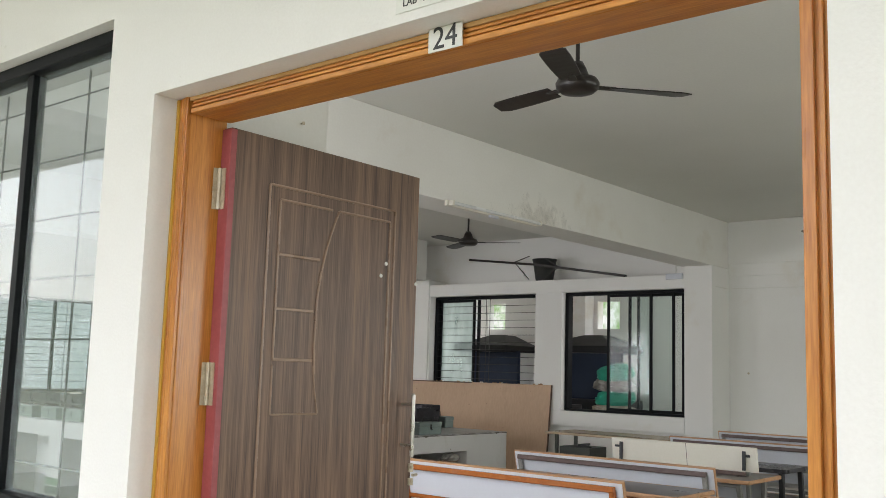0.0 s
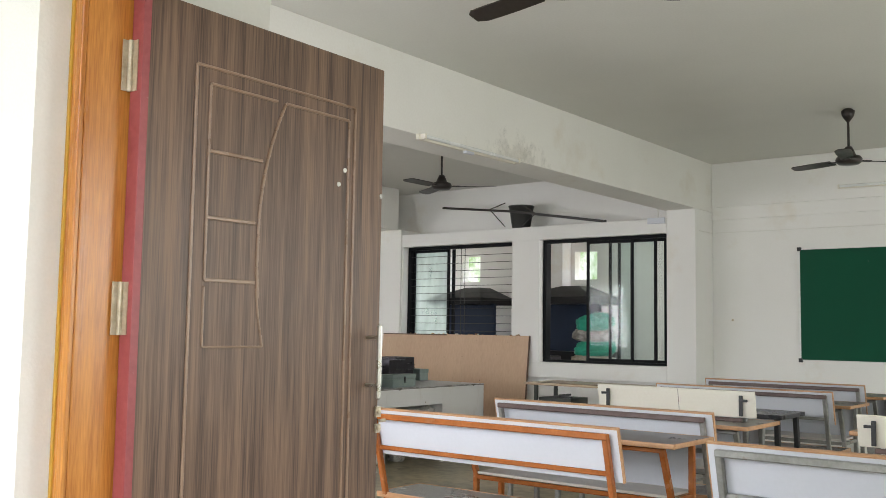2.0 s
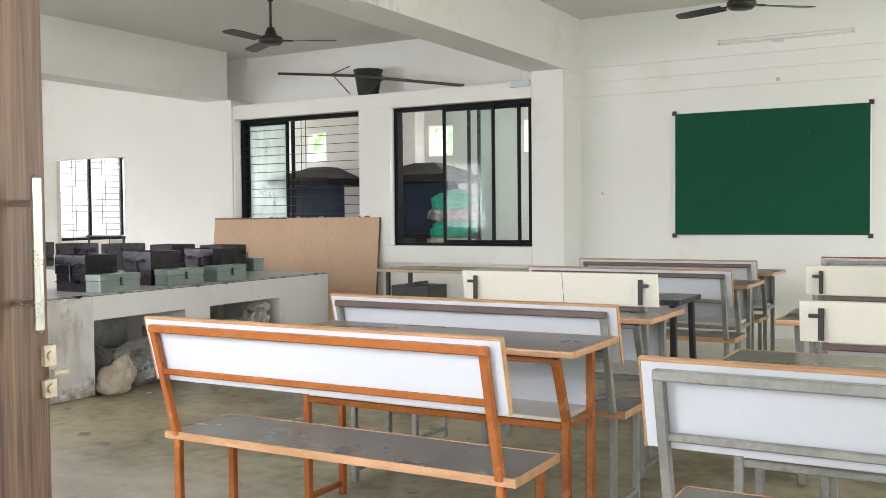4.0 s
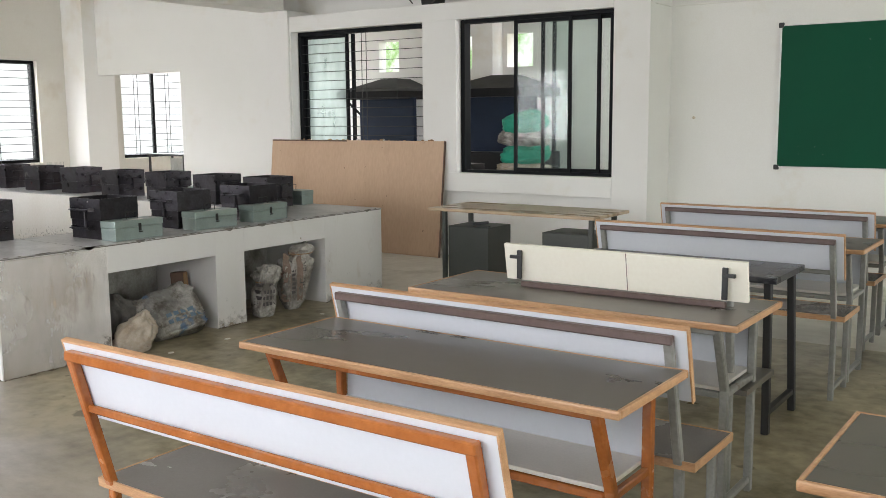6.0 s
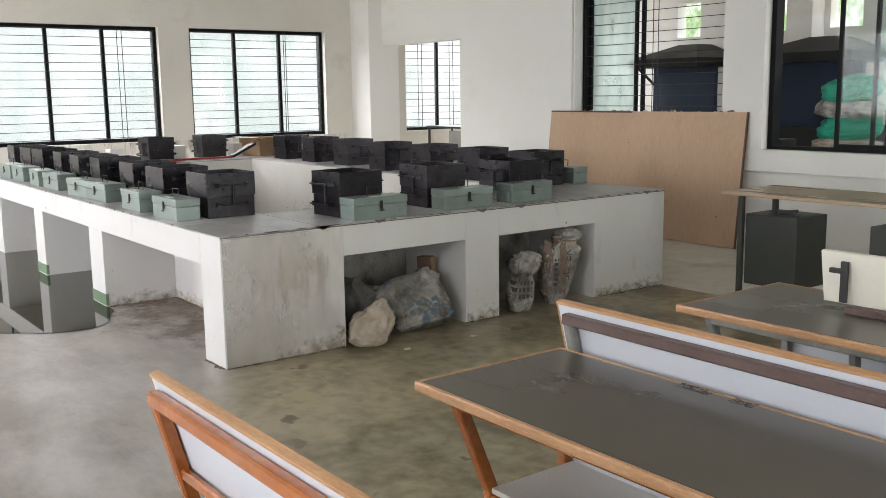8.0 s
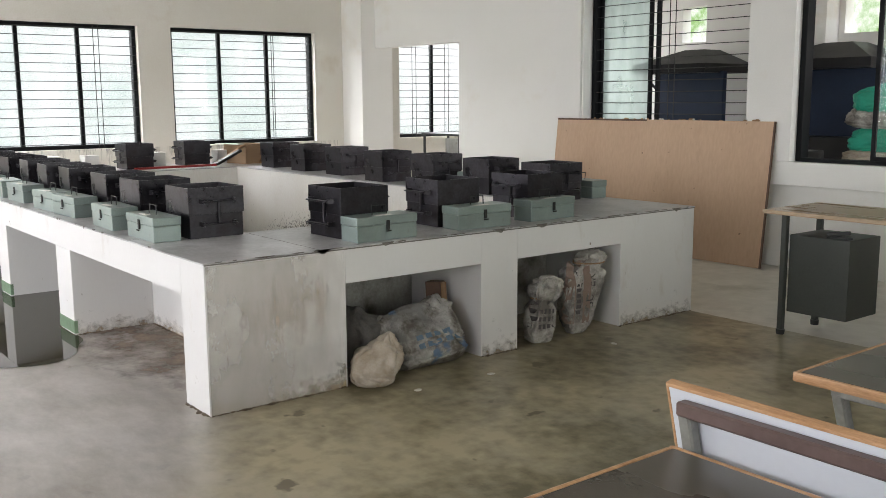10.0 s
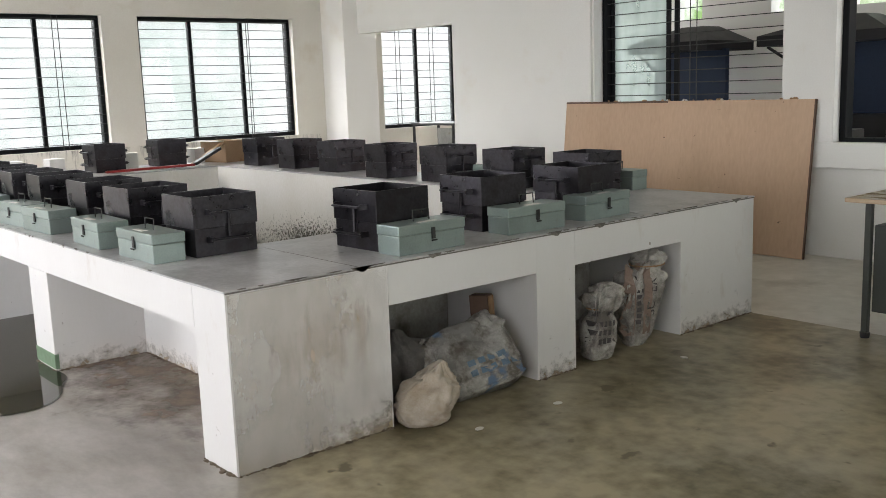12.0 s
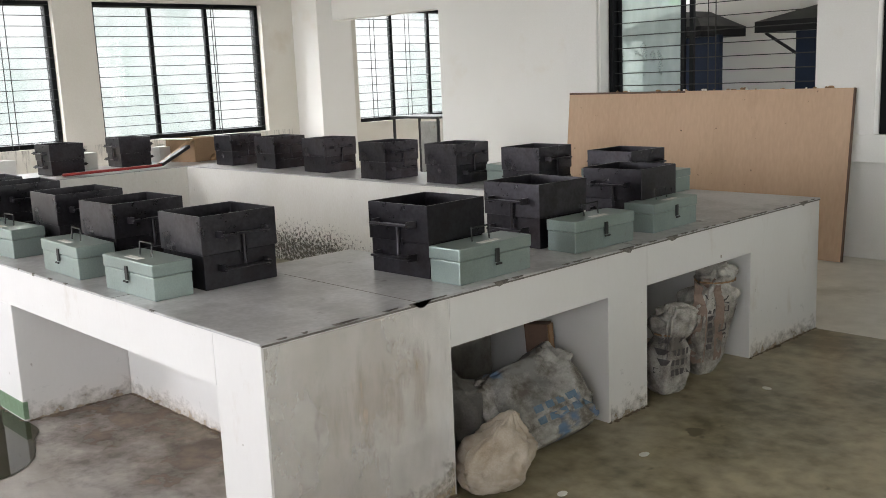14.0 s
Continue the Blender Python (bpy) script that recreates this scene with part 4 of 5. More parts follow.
DRIPS = film_mat("dark_sill_drips", (0.10, 0.09, 0.07), (0.26, 0.23, 0.18), 7, 0.57, [("Z", 0.90, 0.35)], 0.6, (1, 3.5, 0.5), 0.10)
MUD = film_mat("trodden_brown_soil", (0.095, 0.07, 0.05), (0.23, 0.17, 0.125), 3.2, 0.42, [("Y", 6.95, 6.2), ("X", -7.6, -6.5)], 0.92, (1, 1, 1), 0.15)
for a, b in ((TY0 + 0.008, N[0][0] - 0.008), (N[0][1] + 0.008, N[1][0] - 0.008), (N[1][1] + 0.008, TY1 - 0.008)):
    film_on("foot_stain", [(TX1 + 0.0012, a, 0), (TX1 + 0.0012, b, 0), (TX1 + 0.0012, b, 0.24), (TX1 + 0.0012, a, 0.24)], OCHRE, ring)
film_on("foot_stain", [(TX1 + 0.0022, 6.61, 0), (TX1 + 0.0022, 7.326, 0), (TX1 + 0.0022, 7.326, 0.3), (TX1 + 0.0022, 6.61, 0.3)], OCHRE_THICK, ring, "ochre and mossy stain at the foot")
film_on("grime", [(TX1 + 0.0017, 6.607, 0.004), (TX1 + 0.0017, 7.329, 0.004), (TX1 + 0.0017, 7.329, 0.69), (TX1 + 0.0017, 6.607, 0.69)], GRIME, ring, "warm grey grime on the plaster")
film_on("smear", [(TX1 + 0.0032, 6.61, 0.03), (TX1 + 0.0032, 7.326, 0.03), (TX1 + 0.0032, 7.326, 0.68), (TX1 + 0.0032, 6.61, 0.68)], SMEAR, ring, "brown smears on the plaster")
film_on("foot_stain", [(px[1] + 0.0012, TY0 + 0.01, 0), (px[1] + 0.0012, IY0 - 0.105, 0), (px[1] + 0.0012, IY0 - 0.105, 0.2), (px[1] + 0.0012, TY0 + 0.01, 0.2)], OCHRE, ring)
film_on("foot_stain", [(px[1], IY0 - 0.1012, 0), (px[0], IY0 - 0.1012, 0), (px[0], IY0 - 0.1012, 0.12), (px[1], IY0 - 0.1012, 0.12)], OCHRE, ring)
film_on("mould_stain", [(TX0 + 0.9, IY1 - 0.0012, 0), (IX1 - 0.01, IY1 - 0.0012, 0), (IX1 - 0.01, IY1 - 0.0012, 0.6), (TX0 + 0.9, IY1 - 0.0012, 0.6)], MOULDY, ring, "black mould specks on damp plaster")
film_on("mould_stain", [(IX0 + 0.0012, IY0 + 0.01, 0), (IX0 + 0.0012, IY1 - 0.01, 0), (IX0 + 0.0012, IY1 - 0.01, 0.6), (IX0 + 0.0012, IY0 + 0.01, 0.6)], OCHRE, ring)
tagged(film_on("sill_drips", [(XW + 0.0012, 6.6, 0.30), (XW + 0.0012, 11.6, 0.30), (XW + 0.0012, 11.6, 0.885), (XW + 0.0012, 6.6, 0.885)], DRIPS), "dark rain drips below the window sills", "stain", "", "structure")
tagged(film_on("soil_patch", [(-8.68, 6.25, 0.0022), (-6.55, 6.25, 0.0022), (-6.55, 6.605, 0.0022), (-6.955, 6.605, 0.0022), (-6.955, 7.095, 0.0022), (-8.635, 7.095, 0.0022)], MUD), "brown soil trodden onto the floor under the workbench", "dirt", "", "structure")
# standing water on the floor beside the workbench
bm = bmesh.new()
rim = [Vector(p) for p in ((-8.5, 5.74), (-8.2, 5.98), (-8.08, 6.24), (-8.16, 6.42), (-8.42, 6.58), (-8.72, 6.62), (-8.96, 6.74), (-8.98, 7.09), (-10.9, 7.09), (-13.1, 7.09), (-13.3, 6.4), (-12.6, 5.7), (-11.2, 5.45), (-9.6, 5.5))]
edge = []
for k in range(len(rim)):
    p0, p1, p2, p3 = (rim[(k + j - 1) % len(rim)] for j in range(4))
    for i in range(8):
        u = i / 8
        p = 0.5 * ((2 * p1) + (p2 - p0) * u + (2 * p0 - 5 * p1 + 4 * p2 - p3) * u * u + (3 * p1 - p0 - 3 * p2 + p3) * u ** 3)
        wob = 0.03 * noise.noise((p.x * 4, p.y * 4, 0.3))
        edge.append(bm.verts.new((p.x + wob, min(p.y + wob, 7.096), 0.004)))
bm.faces.new(edge)
tagged(part("water", bm, water), "shallow pool of standing water on the floor", "", "", "structure")


# ---- things on the workbench ----
def mould_box():
    """An open black steel box in two tiers, with a pair of flat handles and a latch rod at each end."""
    b = thing("mould_box", "open black steel mould box with flat bar handles on the workbench", "steel box", "mould boxes")
    w, d, h, t = 0.30, 0.29, 0.265, 0.008
    mid = 0.125
    for name, z0, z1, o in (("lower_tier", 0.0, mid, 0.0), ("upper_tier", mid + 0.001, h, 0.006)):
        x, y = w / 2 + o, d / 2 + o
        part(name, ring_box(bmesh.new(), (-x, x, -y, y), (t - x, x - t, t - y, y - t), z0, z1, 0.0015), BLACK_BOX, b)
    part("base_plate", box(bmesh.new(), -w / 2 + 0.008, w / 2 - 0.008, -d / 2 + 0.008, d / 2 - 0.008, 0, 0.008), BLACK_BOX, b)
    for s in (-1, 1):
        for z in (0.075, 0.195):
            bm = bmesh.new()
            e = s * (d / 2 + 0.006)
            for x in (-0.095, 0.095):
                tube(bm, (x, e, z), (x * 0.93, e + s * 0.042, z), 0.010, 0.026, up=(0, 0, 1), bevel=0.002)
            tube(bm, (-0.096, e + s * 0.042, z), (0.096, e + s * 0.042, z), 0.008, 0.026, up=(0, 1, 0), bevel=0.002)
            part("handle", bm, BLACK_BOX, b)
        bm = bmesh.new()
        rod(bm, (0.01, s * (d / 2 + 0.016), 0.08), (0.01, s * (d / 2 + 0.016), 0.19), 0.007)
        box(bm, -0.005, 0.025, s * (d / 2) - 0.008, s * (d / 2) + 0.022, 0.115, 0.140, 0.003)
        part("latch_rod", bm, BLACK_BOX, b)
    return b


def tool_box():
    """A small lidded box with a wire handle; the latch is on the side of -y."""
    b = thing("tool_box", "small grey-green metal tool box with wire handle and latch", "tool box", "tool boxes")
    w, d, h = 0.375, 0.145, 0.128
    part("body", box(bmesh.new(), -w / 2, w / 2, -d / 2, d / 2, 0, 0.082, 0.004), GREEN_BOX, b)
    part("lid", box(bmesh.new(), -w / 2 - 0.003, w / 2 + 0.003, -d / 2 - 0.003, d / 2 + 0.003, 0.083, h, 0.005), GREEN_BOX, b)
    bm = bmesh.new()
    for x in (-0.045, 0.045):
        rod(bm, (x, 0, h), (x, 0.004, h + 0.048), 0.003, sides=6)
    rod(bm, (-0.045, 0.004, h + 0.048), (0.045, 0.004, h + 0.048), 0.003, sides=6)
    part("wire_handle", bm, BAR, b)
    bm = bmesh.new()
    box(bm, -0.010, 0.010, -d / 2 - 0.009, -d / 2 - 0.0028, 0.055, 0.105, 0.002)
    rod(bm, (-0.014, -d / 2 - 0.012, 0.05), (0.014, -d / 2 - 0.012, 0.05), 0.004, sides=6)
    part("latch", bm, BAR, b)
    part("label_plate", box(bmesh.new(), -0.055, 0.045, -0.055, -0.028, h, h + 0.0015), PAPER, b, "worn paper label")
    return b


def place(make, spots):
    first = make()
    for i, (x, y, z, turn) in enumerate(spots):
        if i == 0:
            first.matrix_world = pose(x, y, z, 0, 0, turn)
        else:
            copy_thing(first, pose(x, y, z, 0, 0, turn))


random.seed(7)
jit = lambda a: random.uniform(-a, a)
spots = [(-7.575, 7.01, TZ, 90)]
spots += [(x + jit(0.02), 7.01 + jit(0.02), TZ, 90 + jit(4)) for x in (-8.23, -8.80, -9.50, -9.98, -10.58, -11.2, -11.6, -12.2)]
spots += [(-7.07, 7.60, TZ, 2), (-7.11, 8.27, TZ, -1), (-7.07, 8.90, TZ, 3)]
spots += [(x + jit(0.02), y + jit(0.015), TZ, 90 + jit(3)) for x, y in ((-7.62, 9.68), (-8.32, 9.69), (-9.07, 9.74), (-9.72, 9.72), (-10.60, 9.82), (-11.30, 9.83), (-12.0, 9.84))]
spots += [(-12.80, 8.55, TZ, 1), (-12.95, 9.26, TZ, -2)]
place(mould_box, spots)
tb = [(-7.61, 6.735, TZ, 0), (-8.20, 6.735, TZ, -2)]
tb += [(x + jit(0.02), 6.735 + jit(0.01), TZ, jit(4)) for x in (-8.93, -9.37, -10.05, -10.55, -11.15, -11.6)]
tb += [(-6.82, 7.63, TZ, 91), (-6.845, 8.31, TZ, 88), (-6.87, 8.86, TZ, 93), (-7.64, 9.97, TZ, 0)]
tb += [(-8.72, 9.93, TZ, 90), (-7.95, 9.95, TZ, 90)]
place(tool_box, tb)


def plaster_cube(x, y, turn):
    b = tagged(part("test_cube", box(bmesh.new(), -0.075, 0.075, -0.075, 0.075, 0, 0.15, 0.006), CUBE), "white plaster test cube on the workbench end", "cube", "test cubes")
    b.matrix_world = pose(x, y, TZ, 0, 0, turn)


for x, y, a in ((-12.95, 8.12, 5), (-13.02, 8.88, -4), (-13.0, 9.62, 8), (-12.98, 7.75, 0)):
    plaster_cube(x, y, a)
carton = thing("carton", "opened brown cardboard carton with raised flaps", "box", m=pose(-12.82, 10.0 - 0.15, TZ, 0, 0, 12))
bm = bmesh.new()
for q in ((-0.2, 0.2, -0.15, -0.144, 0, 0.22), (-0.2, 0.2, 0.144, 0.15, 0, 0.22), (-0.2, -0.194, -0.144, 0.144, 0, 0.22), (0.194, 0.2, -0.144, 0.144, 0, 0.22), (-0.194, 0.194, -0.144, 0.144, 0, 0.006)):
    box(bm, *q)
part("body", bm, CARD, carton)
part("flap", box(bmesh.new(), -0.2, 0.2, -0.27, -0.15, 0.222, 0.227), PAPER, carton, "pale inner carton flap")
bars_thing = thing("steel_bar", "long dark and red painted steel bar lying on the workbench", "bar", m=pose(-12.40, 9.02, TZ, 0, 0, 0))
part("bar", tube(bmesh.new(), (0, -0.62, 0.022), (-0.02, 0.28, 0.022), 0.05, 0.022, up=(0, 0, 1)), REDP, bars_thing, "red painted end")
part("bar", tube(bmesh.new(), (-0.02, 0.28, 0.026), (-0.12, 0.62, 0.16), 0.055, 0.03, up=(0, 0, 1)), BLACKP, bars_thing)
part("bar", tube(bmesh.new(), (-0.10, 0.30, 0.02), (-0.2, 0.72, 0.22), 0.045, 0.02, up=(0, 0, 1)), WOOD, bars_thing)


# ---- sacks ----
def sack(label, w, d, h, mat, m, seed, pinch=0.5, name="sack", lean=0.0, folds=0.035, flat=0.0, square=0.62, neck=None, crush=1.0):
    """A filled woven sack: a rounded body with a gathered mouth, creases and dents. neck: the height at which it is tied."""
    bm = bmesh.new()
    bmesh.ops.create_uvsphere(bm, u_segments=72, v_segments=56, radius=1)
    off = Vector((seed * 3.7, seed * 1.3, seed * 2.1))
    for v in bm.verts:
        c = v.co.copy()
        q = Vector([math.copysign(abs(a) ** square, a) for a in c])
        z = (q.z + 1) / 2
        grip = 1 - pinch * max(0.0, (z - 0.62) / 0.38) ** 1.4
        grip *= 1 + flat * (1 - z)
        if neck:
            grip *= 1 - 0.34 * math.exp(-((z - neck) / 0.06) ** 2)
        n1 = noise.noise(c * 1.6 + off)
        n2 = noise.noise(c * 3.4 + off)
        n3 = noise.noise(Vector((c.x * 7, c.y * 7, c.z * 3)) + off)
        crease = 1 - abs(noise.noise(Vector((c.x * 2.6, c.y * 2.6, c.z * 4.2)) + off * 2)) * 2
        crease = max(0.0, crease) ** 5
        crease2 = max(0.0, 1 - abs(noise.noise(Vector((c.x * 4.5 + c.z * 2, c.y * 4.5, c.z * 6)) + off * 3)) * 2.4) ** 4
        ang = math.atan2(c.y, c.x)
        fold = math.sin(ang * 11 + 4 * n1) * folds * max(0.0, z - 0.4) * 2
        if neck and z > neck:
            fold += 0.22 * math.sin(ang * 5 + seed) * (z - neck) / (1 - neck) + 0.25 * n2
        k = 1 + crush * (0.15 * n1 + 0.05 * n2 + 0.012 * n3 - 0.12 * crease - 0.05 * crease2) + fold
        x, y = q.x * grip * k * w / 2, q.y * grip * k * d / 2
        v.co = (x + lean * z * z * h, y, max(0.0, z * h * (1 + crush * (0.08 * n1 + 0.04 * n2)) - 0.012))
    ob = part(name, bm, mat, smooth=True)
    ob.matrix_world = m
    return tagged(ob, label, "sack")


def print_bars(ob, mat, rows, x, z0, w, gap, name="print"):
    """Rows of unreadable print on a sack's front (its side of -y)."""
    for i in range(rows):
        bm = bmesh.new()
        for k in range(5):
            a = x - w / 2 + k * w / 5
            box(bm, a, a + w / 5 * random.uniform(0.45, 0.85), -0.0012, 0.0012, -gap * 0.3, gap * 0.3)
        bars = tagged(part(name, bm, mat, ob), kind="stuff")
        bars.matrix_local = Matrix.Translation((0, 0, 0))
        sticker(bars, ob, z0 - i * gap)


def sticker(bars, ob, z):
    """Lays thin print onto the nearest face of the sack's front."""
    data = ob.data
    for v in bars.data.vertices:
        best = min((p for p in data.vertices if p.co.y < 0.01), key=lambda p: (p.co.x - v.co.x) ** 2 + (p.co.z - (z + v.co.z)) ** 2)
        v.co = (v.co.x, best.co.y - 0.004 + (0.002 if v.co.y > 0 else 0), z + v.co.z)


s1 = sack("dirty blue and white woven sack slumped in a workbench niche", 0.45, 0.24, 0.37, SACK_BLUE, pose(-6.73, 7.885, 0.0, 0, 0, 72) @ pose(0, 0, 0.0, -34, -12, 0), 1, 0.12, square=0.46, flat=0.05, crush=1.2, folds=0.06)
print_bars(s1, INK, 2, 0.08, 0.13, 0.26, 0.045)
sack("small cream woven sack with folded mouth on the floor", 0.24, 0.21, 0.26, SACK_CREAM, pose(-6.645, 7.455, 0.0, 0, 0, 60), 2, 0.6, flat=0.1, folds=0.16, lean=0.32, crush=1.25, square=0.72)
s3 = sack("small white and blue printed sack with a crumpled mouth", 0.17, 0.15, 0.40, SACK_WHITE, pose(-6.74, 8.69, 0.0, 0, 3, 75), 3, 0.05, folds=0.2, neck=0.62, crush=1.3, square=0.5, lean=0.1)
print_bars(s3, INK_DARK, 4, 0.0, 0.24, 0.15, 0.045)
s4 = sack("tall white sack with brown bands and dark print", 0.31, 0.22, 0.50, SACK_WHITE, pose(-6.76, 9.03, 0.0, 0, 0, 80), 4, 0.15, folds=0.14, flat=-0.38, lean=0.2, neck=0.86, crush=1.25)
for xx, mat in ((-0.085, INK_BROWN), (0.02, INK_BROWN)):
    bm = bmesh.new()
    for k in range(14):
        box(bm, xx - 0.026, xx + 0.026, -0.001, 0.001, -0.19 + k * 0.027, -0.163 + k * 0.027)
    b = tagged(part("band", bm, mat, s4), kind="stuff")
    sticker(b, s4, 0.26)
for xx in (-0.035,):
    bm = bmesh.new()
    for k in range(8):
        box(bm, xx - 0.014, xx + 0.014, -0.001, 0.001, -0.14 + k * 0.034, -0.14 + k * 0.034 + 0.022)
    b = tagged(part("print", bm, INK_DARK, s4), kind="stuff")
    sticker(b, s4, 0.27)
word = lettering("print", "SUPER", 0.075, INK_DARK, s4, Matrix.Identity(4))
for v in word.data.vertices:
    v.co = (0.047 - v.co.y, 0.002 if v.co.z > 0 else 0.004, v.co.x)
sticker(word, s4, 0.27)
for ob, z, r in ((s3, 0.262, 0.060), (s4, 0.43, 0.10)):
    bm = bmesh.new()
    n = 18
    for k in range(n):
        a, b = 2 * math.pi * k / n, 2 * math.pi * (k + 1) / n
        off = 0.24 * 0.5 * (z / 0.5) ** 2 if ob is s4 else 0
        rod(bm, (off + r * math.cos(a), r * 0.85 * math.sin(a), z), (off + r * math.cos(b), r * 0.85 * math.sin(b), z + 0.002), 0.004, sides=6)
    part("tie", bm, WOOD, ob, "brown tie string")
sack("dark crumpled empty sack at the back of a niche", 0.36, 0.28, 0.34, surface("grey_old_sack", (0.16, 0.15, 0.14), (0.09, 0.085, 0.08), 0.8, 5, 120, bump=0.25), pose(-7.0, 7.55, 0.0, 0, 0, 30), 5, 0.5, folds=0.09)
blk = thing("timber_block", "short piece of rough orange-brown timber standing in a niche", "wood", m=pose(-6.95, 8.12, 0.0, 0, -4, 20))
part("block", box(bmesh.new(), -0.05, 0.05, -0.03, 0.03, 0, 0.40, 0.004), PLY_EDGE, blk)
part("sheet", box(bmesh.new(), 0.052, 0.058, -0.025, 0.022, 0, 0.395), WOOD, blk)

# ---- plywood sheet ----
ply = thing("plywood_sheet", "large dusty brown plywood sheet leaning on the partition", "sheet", m=pose(0, 0, 0))
lean = math.degrees(math.atan2(0.13, 1.21))
part("face", box(bmesh.new(), 0, 2.475, -0.009, 0.009, 0, 1.22, 0.002), PLY, ply)
part("edge", box(bmesh.new(), 2.4755, 2.487, -0.011, 0.011, 0.0, 1.221, 0.001), PLY_EDGE, ply)
random.seed(51)
for k in range(26):
    x = random.uniform(0.05, 2.35) if k < 16 else random.uniform(1.3, 1.75)
    part("plaster_crumb", lathe(bmesh.new(), [(0.012, 0), (0.016, 0.006), (0.006, 0.014)], 6, pose(x, random.uniform(-0.004, 0.004), 1.2205, 0, 0, k * 40) @ Matrix.Diagonal((random.uniform(0.6, 1.8), 0.5, random.uniform(0.4, 1.3), 1))), WOOD if k % 4 else CUBE, ply)
part("dirty_top", box(bmesh.new(), 0.0, 1.15, -0.0102, 0.0098, 1.205, 1.2212, 0.001), PLY_EDGE, ply, "dark dirty upper edge")
ply.matrix_world = pose(-9.775, 11.74, 0.004, -lean, 0, 0.6)
# algae growing on the damp bay wall above the water
random.seed(77)
bm = bmesh.new()
for k in range(60):
    cx, cz = -9.55 + random.gauss(0, 0.16), 0.30 + random.gauss(0, 0.06)
    if not -10.05 < cx < -9.0:
        continue
    r = random.uniform(0.006, 0.03)
    vs = []
    for i in range(9):
        a = 2 * math.pi * i / 9
        q = r * random.uniform(0.5, 1.2)
        vs.append(bm.verts.new((cx + q * math.cos(a), IY0 - 0.1012 - 0.00004 * k, cz + 0.7 * q * math.sin(a))))
    bm.faces.new(vs)
part("algae_patch", bm, MOSS, ring, "patchy green algae on damp plaster")

# ---- benches and desks ----
def bench(tube_mat, edge_mat, label, width=1.39, group="school benches", rail_mat=None):
    """Seat towards +y, leaning backrest with a tube frame on its rear; the top of the back stands over y = 0."""
    b = thing("school_bench", label, "bench", group)
    W, t = width / 2, 0.028
    iw = W - 0.055
    at = lambda z: 0.012 + (0.885 - z) * 0.26
    bm = bmesh.new()
    box(bm, -W + 0.006, W - 0.006, 0, 0.016, 0.0, 0.232, 0.002)
    back = part("backrest", bm, LAM_WHITE, b, "white laminate backrest with wooden edge")
    back.matrix_local = pose(0, at(0.65) + 0.010, 0.650, 14.6, 0, 0)
    for nm, q in (("edge_band", (-W, W, -0.001, 0.019, 0.232, 0.240)), ("edge_band", (-W, -W + 0.006, -0.001, 0.019, -0.004, 0.232)), ("edge_band", (W - 0.006, W, -0.001, 0.019, -0.004, 0.232))):
        part(nm, box(bmesh.new(), *q, bevel=0.002), edge_mat, back)
    for s in (-1, 1):
        bm = bmesh.new()
        tube(bm, (s * iw, at(0.845) - 0.006, 0.845), (s * iw, at(0.44) - 0.006, 0.44), t, t, up=(0, 1, 0.2))
        part("back_post", bm, tube_mat, b)
        part("leg", tube(bmesh.new(), (s * iw, at(0.44) + 0.002, 0.438), (s * iw, at(0.44) + 0.002, 0.0), t, t), tube_mat, b)
        part("leg", tube(bmesh.new(), (s * iw, 0.42, 0.425), (s * iw, 0.42, 0.0), t, t), tube_mat, b)
        part("foot_rail", tube(bmesh.new(), (s * iw, at(0.44) + 0.017, 0.06), (s * iw, 0.405, 0.06), t * 0.8, t * 0.8, up=(1, 0, 0)), tube_mat, b)
    part("top_rail", tube(bmesh.new(), (-iw - t / 2, at(0.845) - 0.008, 0.845), (iw + t / 2, at(0.845) - 0.008, 0.845), t, t, up=(0, 1, 0)), rail_mat or tube_mat, b)
    part("lower_rail", tube(bmesh.new(), (-iw, at(0.685) - 0.006, 0.685), (iw, at(0.685) - 0.006, 0.685), t * 0.8, t * 0.6, up=(0, 1, 0)), tube_mat, b)
    part("seat_rail", tube(bmesh.new(), (-iw + t / 2, 0.43, 0.412), (iw - t / 2, 0.43, 0.412), t * 0.8, t * 0.8, up=(0, 1, 0)), tube_mat, b)
    seat = part("seat", box(bmesh.new(), -W + 0.006, W - 0.006, 0.12, 0.455, 0.426, 0.450, 0.002), LAM_SEAT, b, "dark grey laminate seat")
    for q in ((-W, W, 0.455, 0.462, 0.424, 0.452), (-W, -W + 0.006, 0.12, 0.455, 0.424, 0.452), (W - 0.006, W, 0.12, 0.455, 0.424, 0.452), (-W, W, 0.113, 0.12, 0.424, 0.452)):
        part("edge_band", box(bmesh.new(), *q, bevel=0.002), edge_mat, seat)
    return b


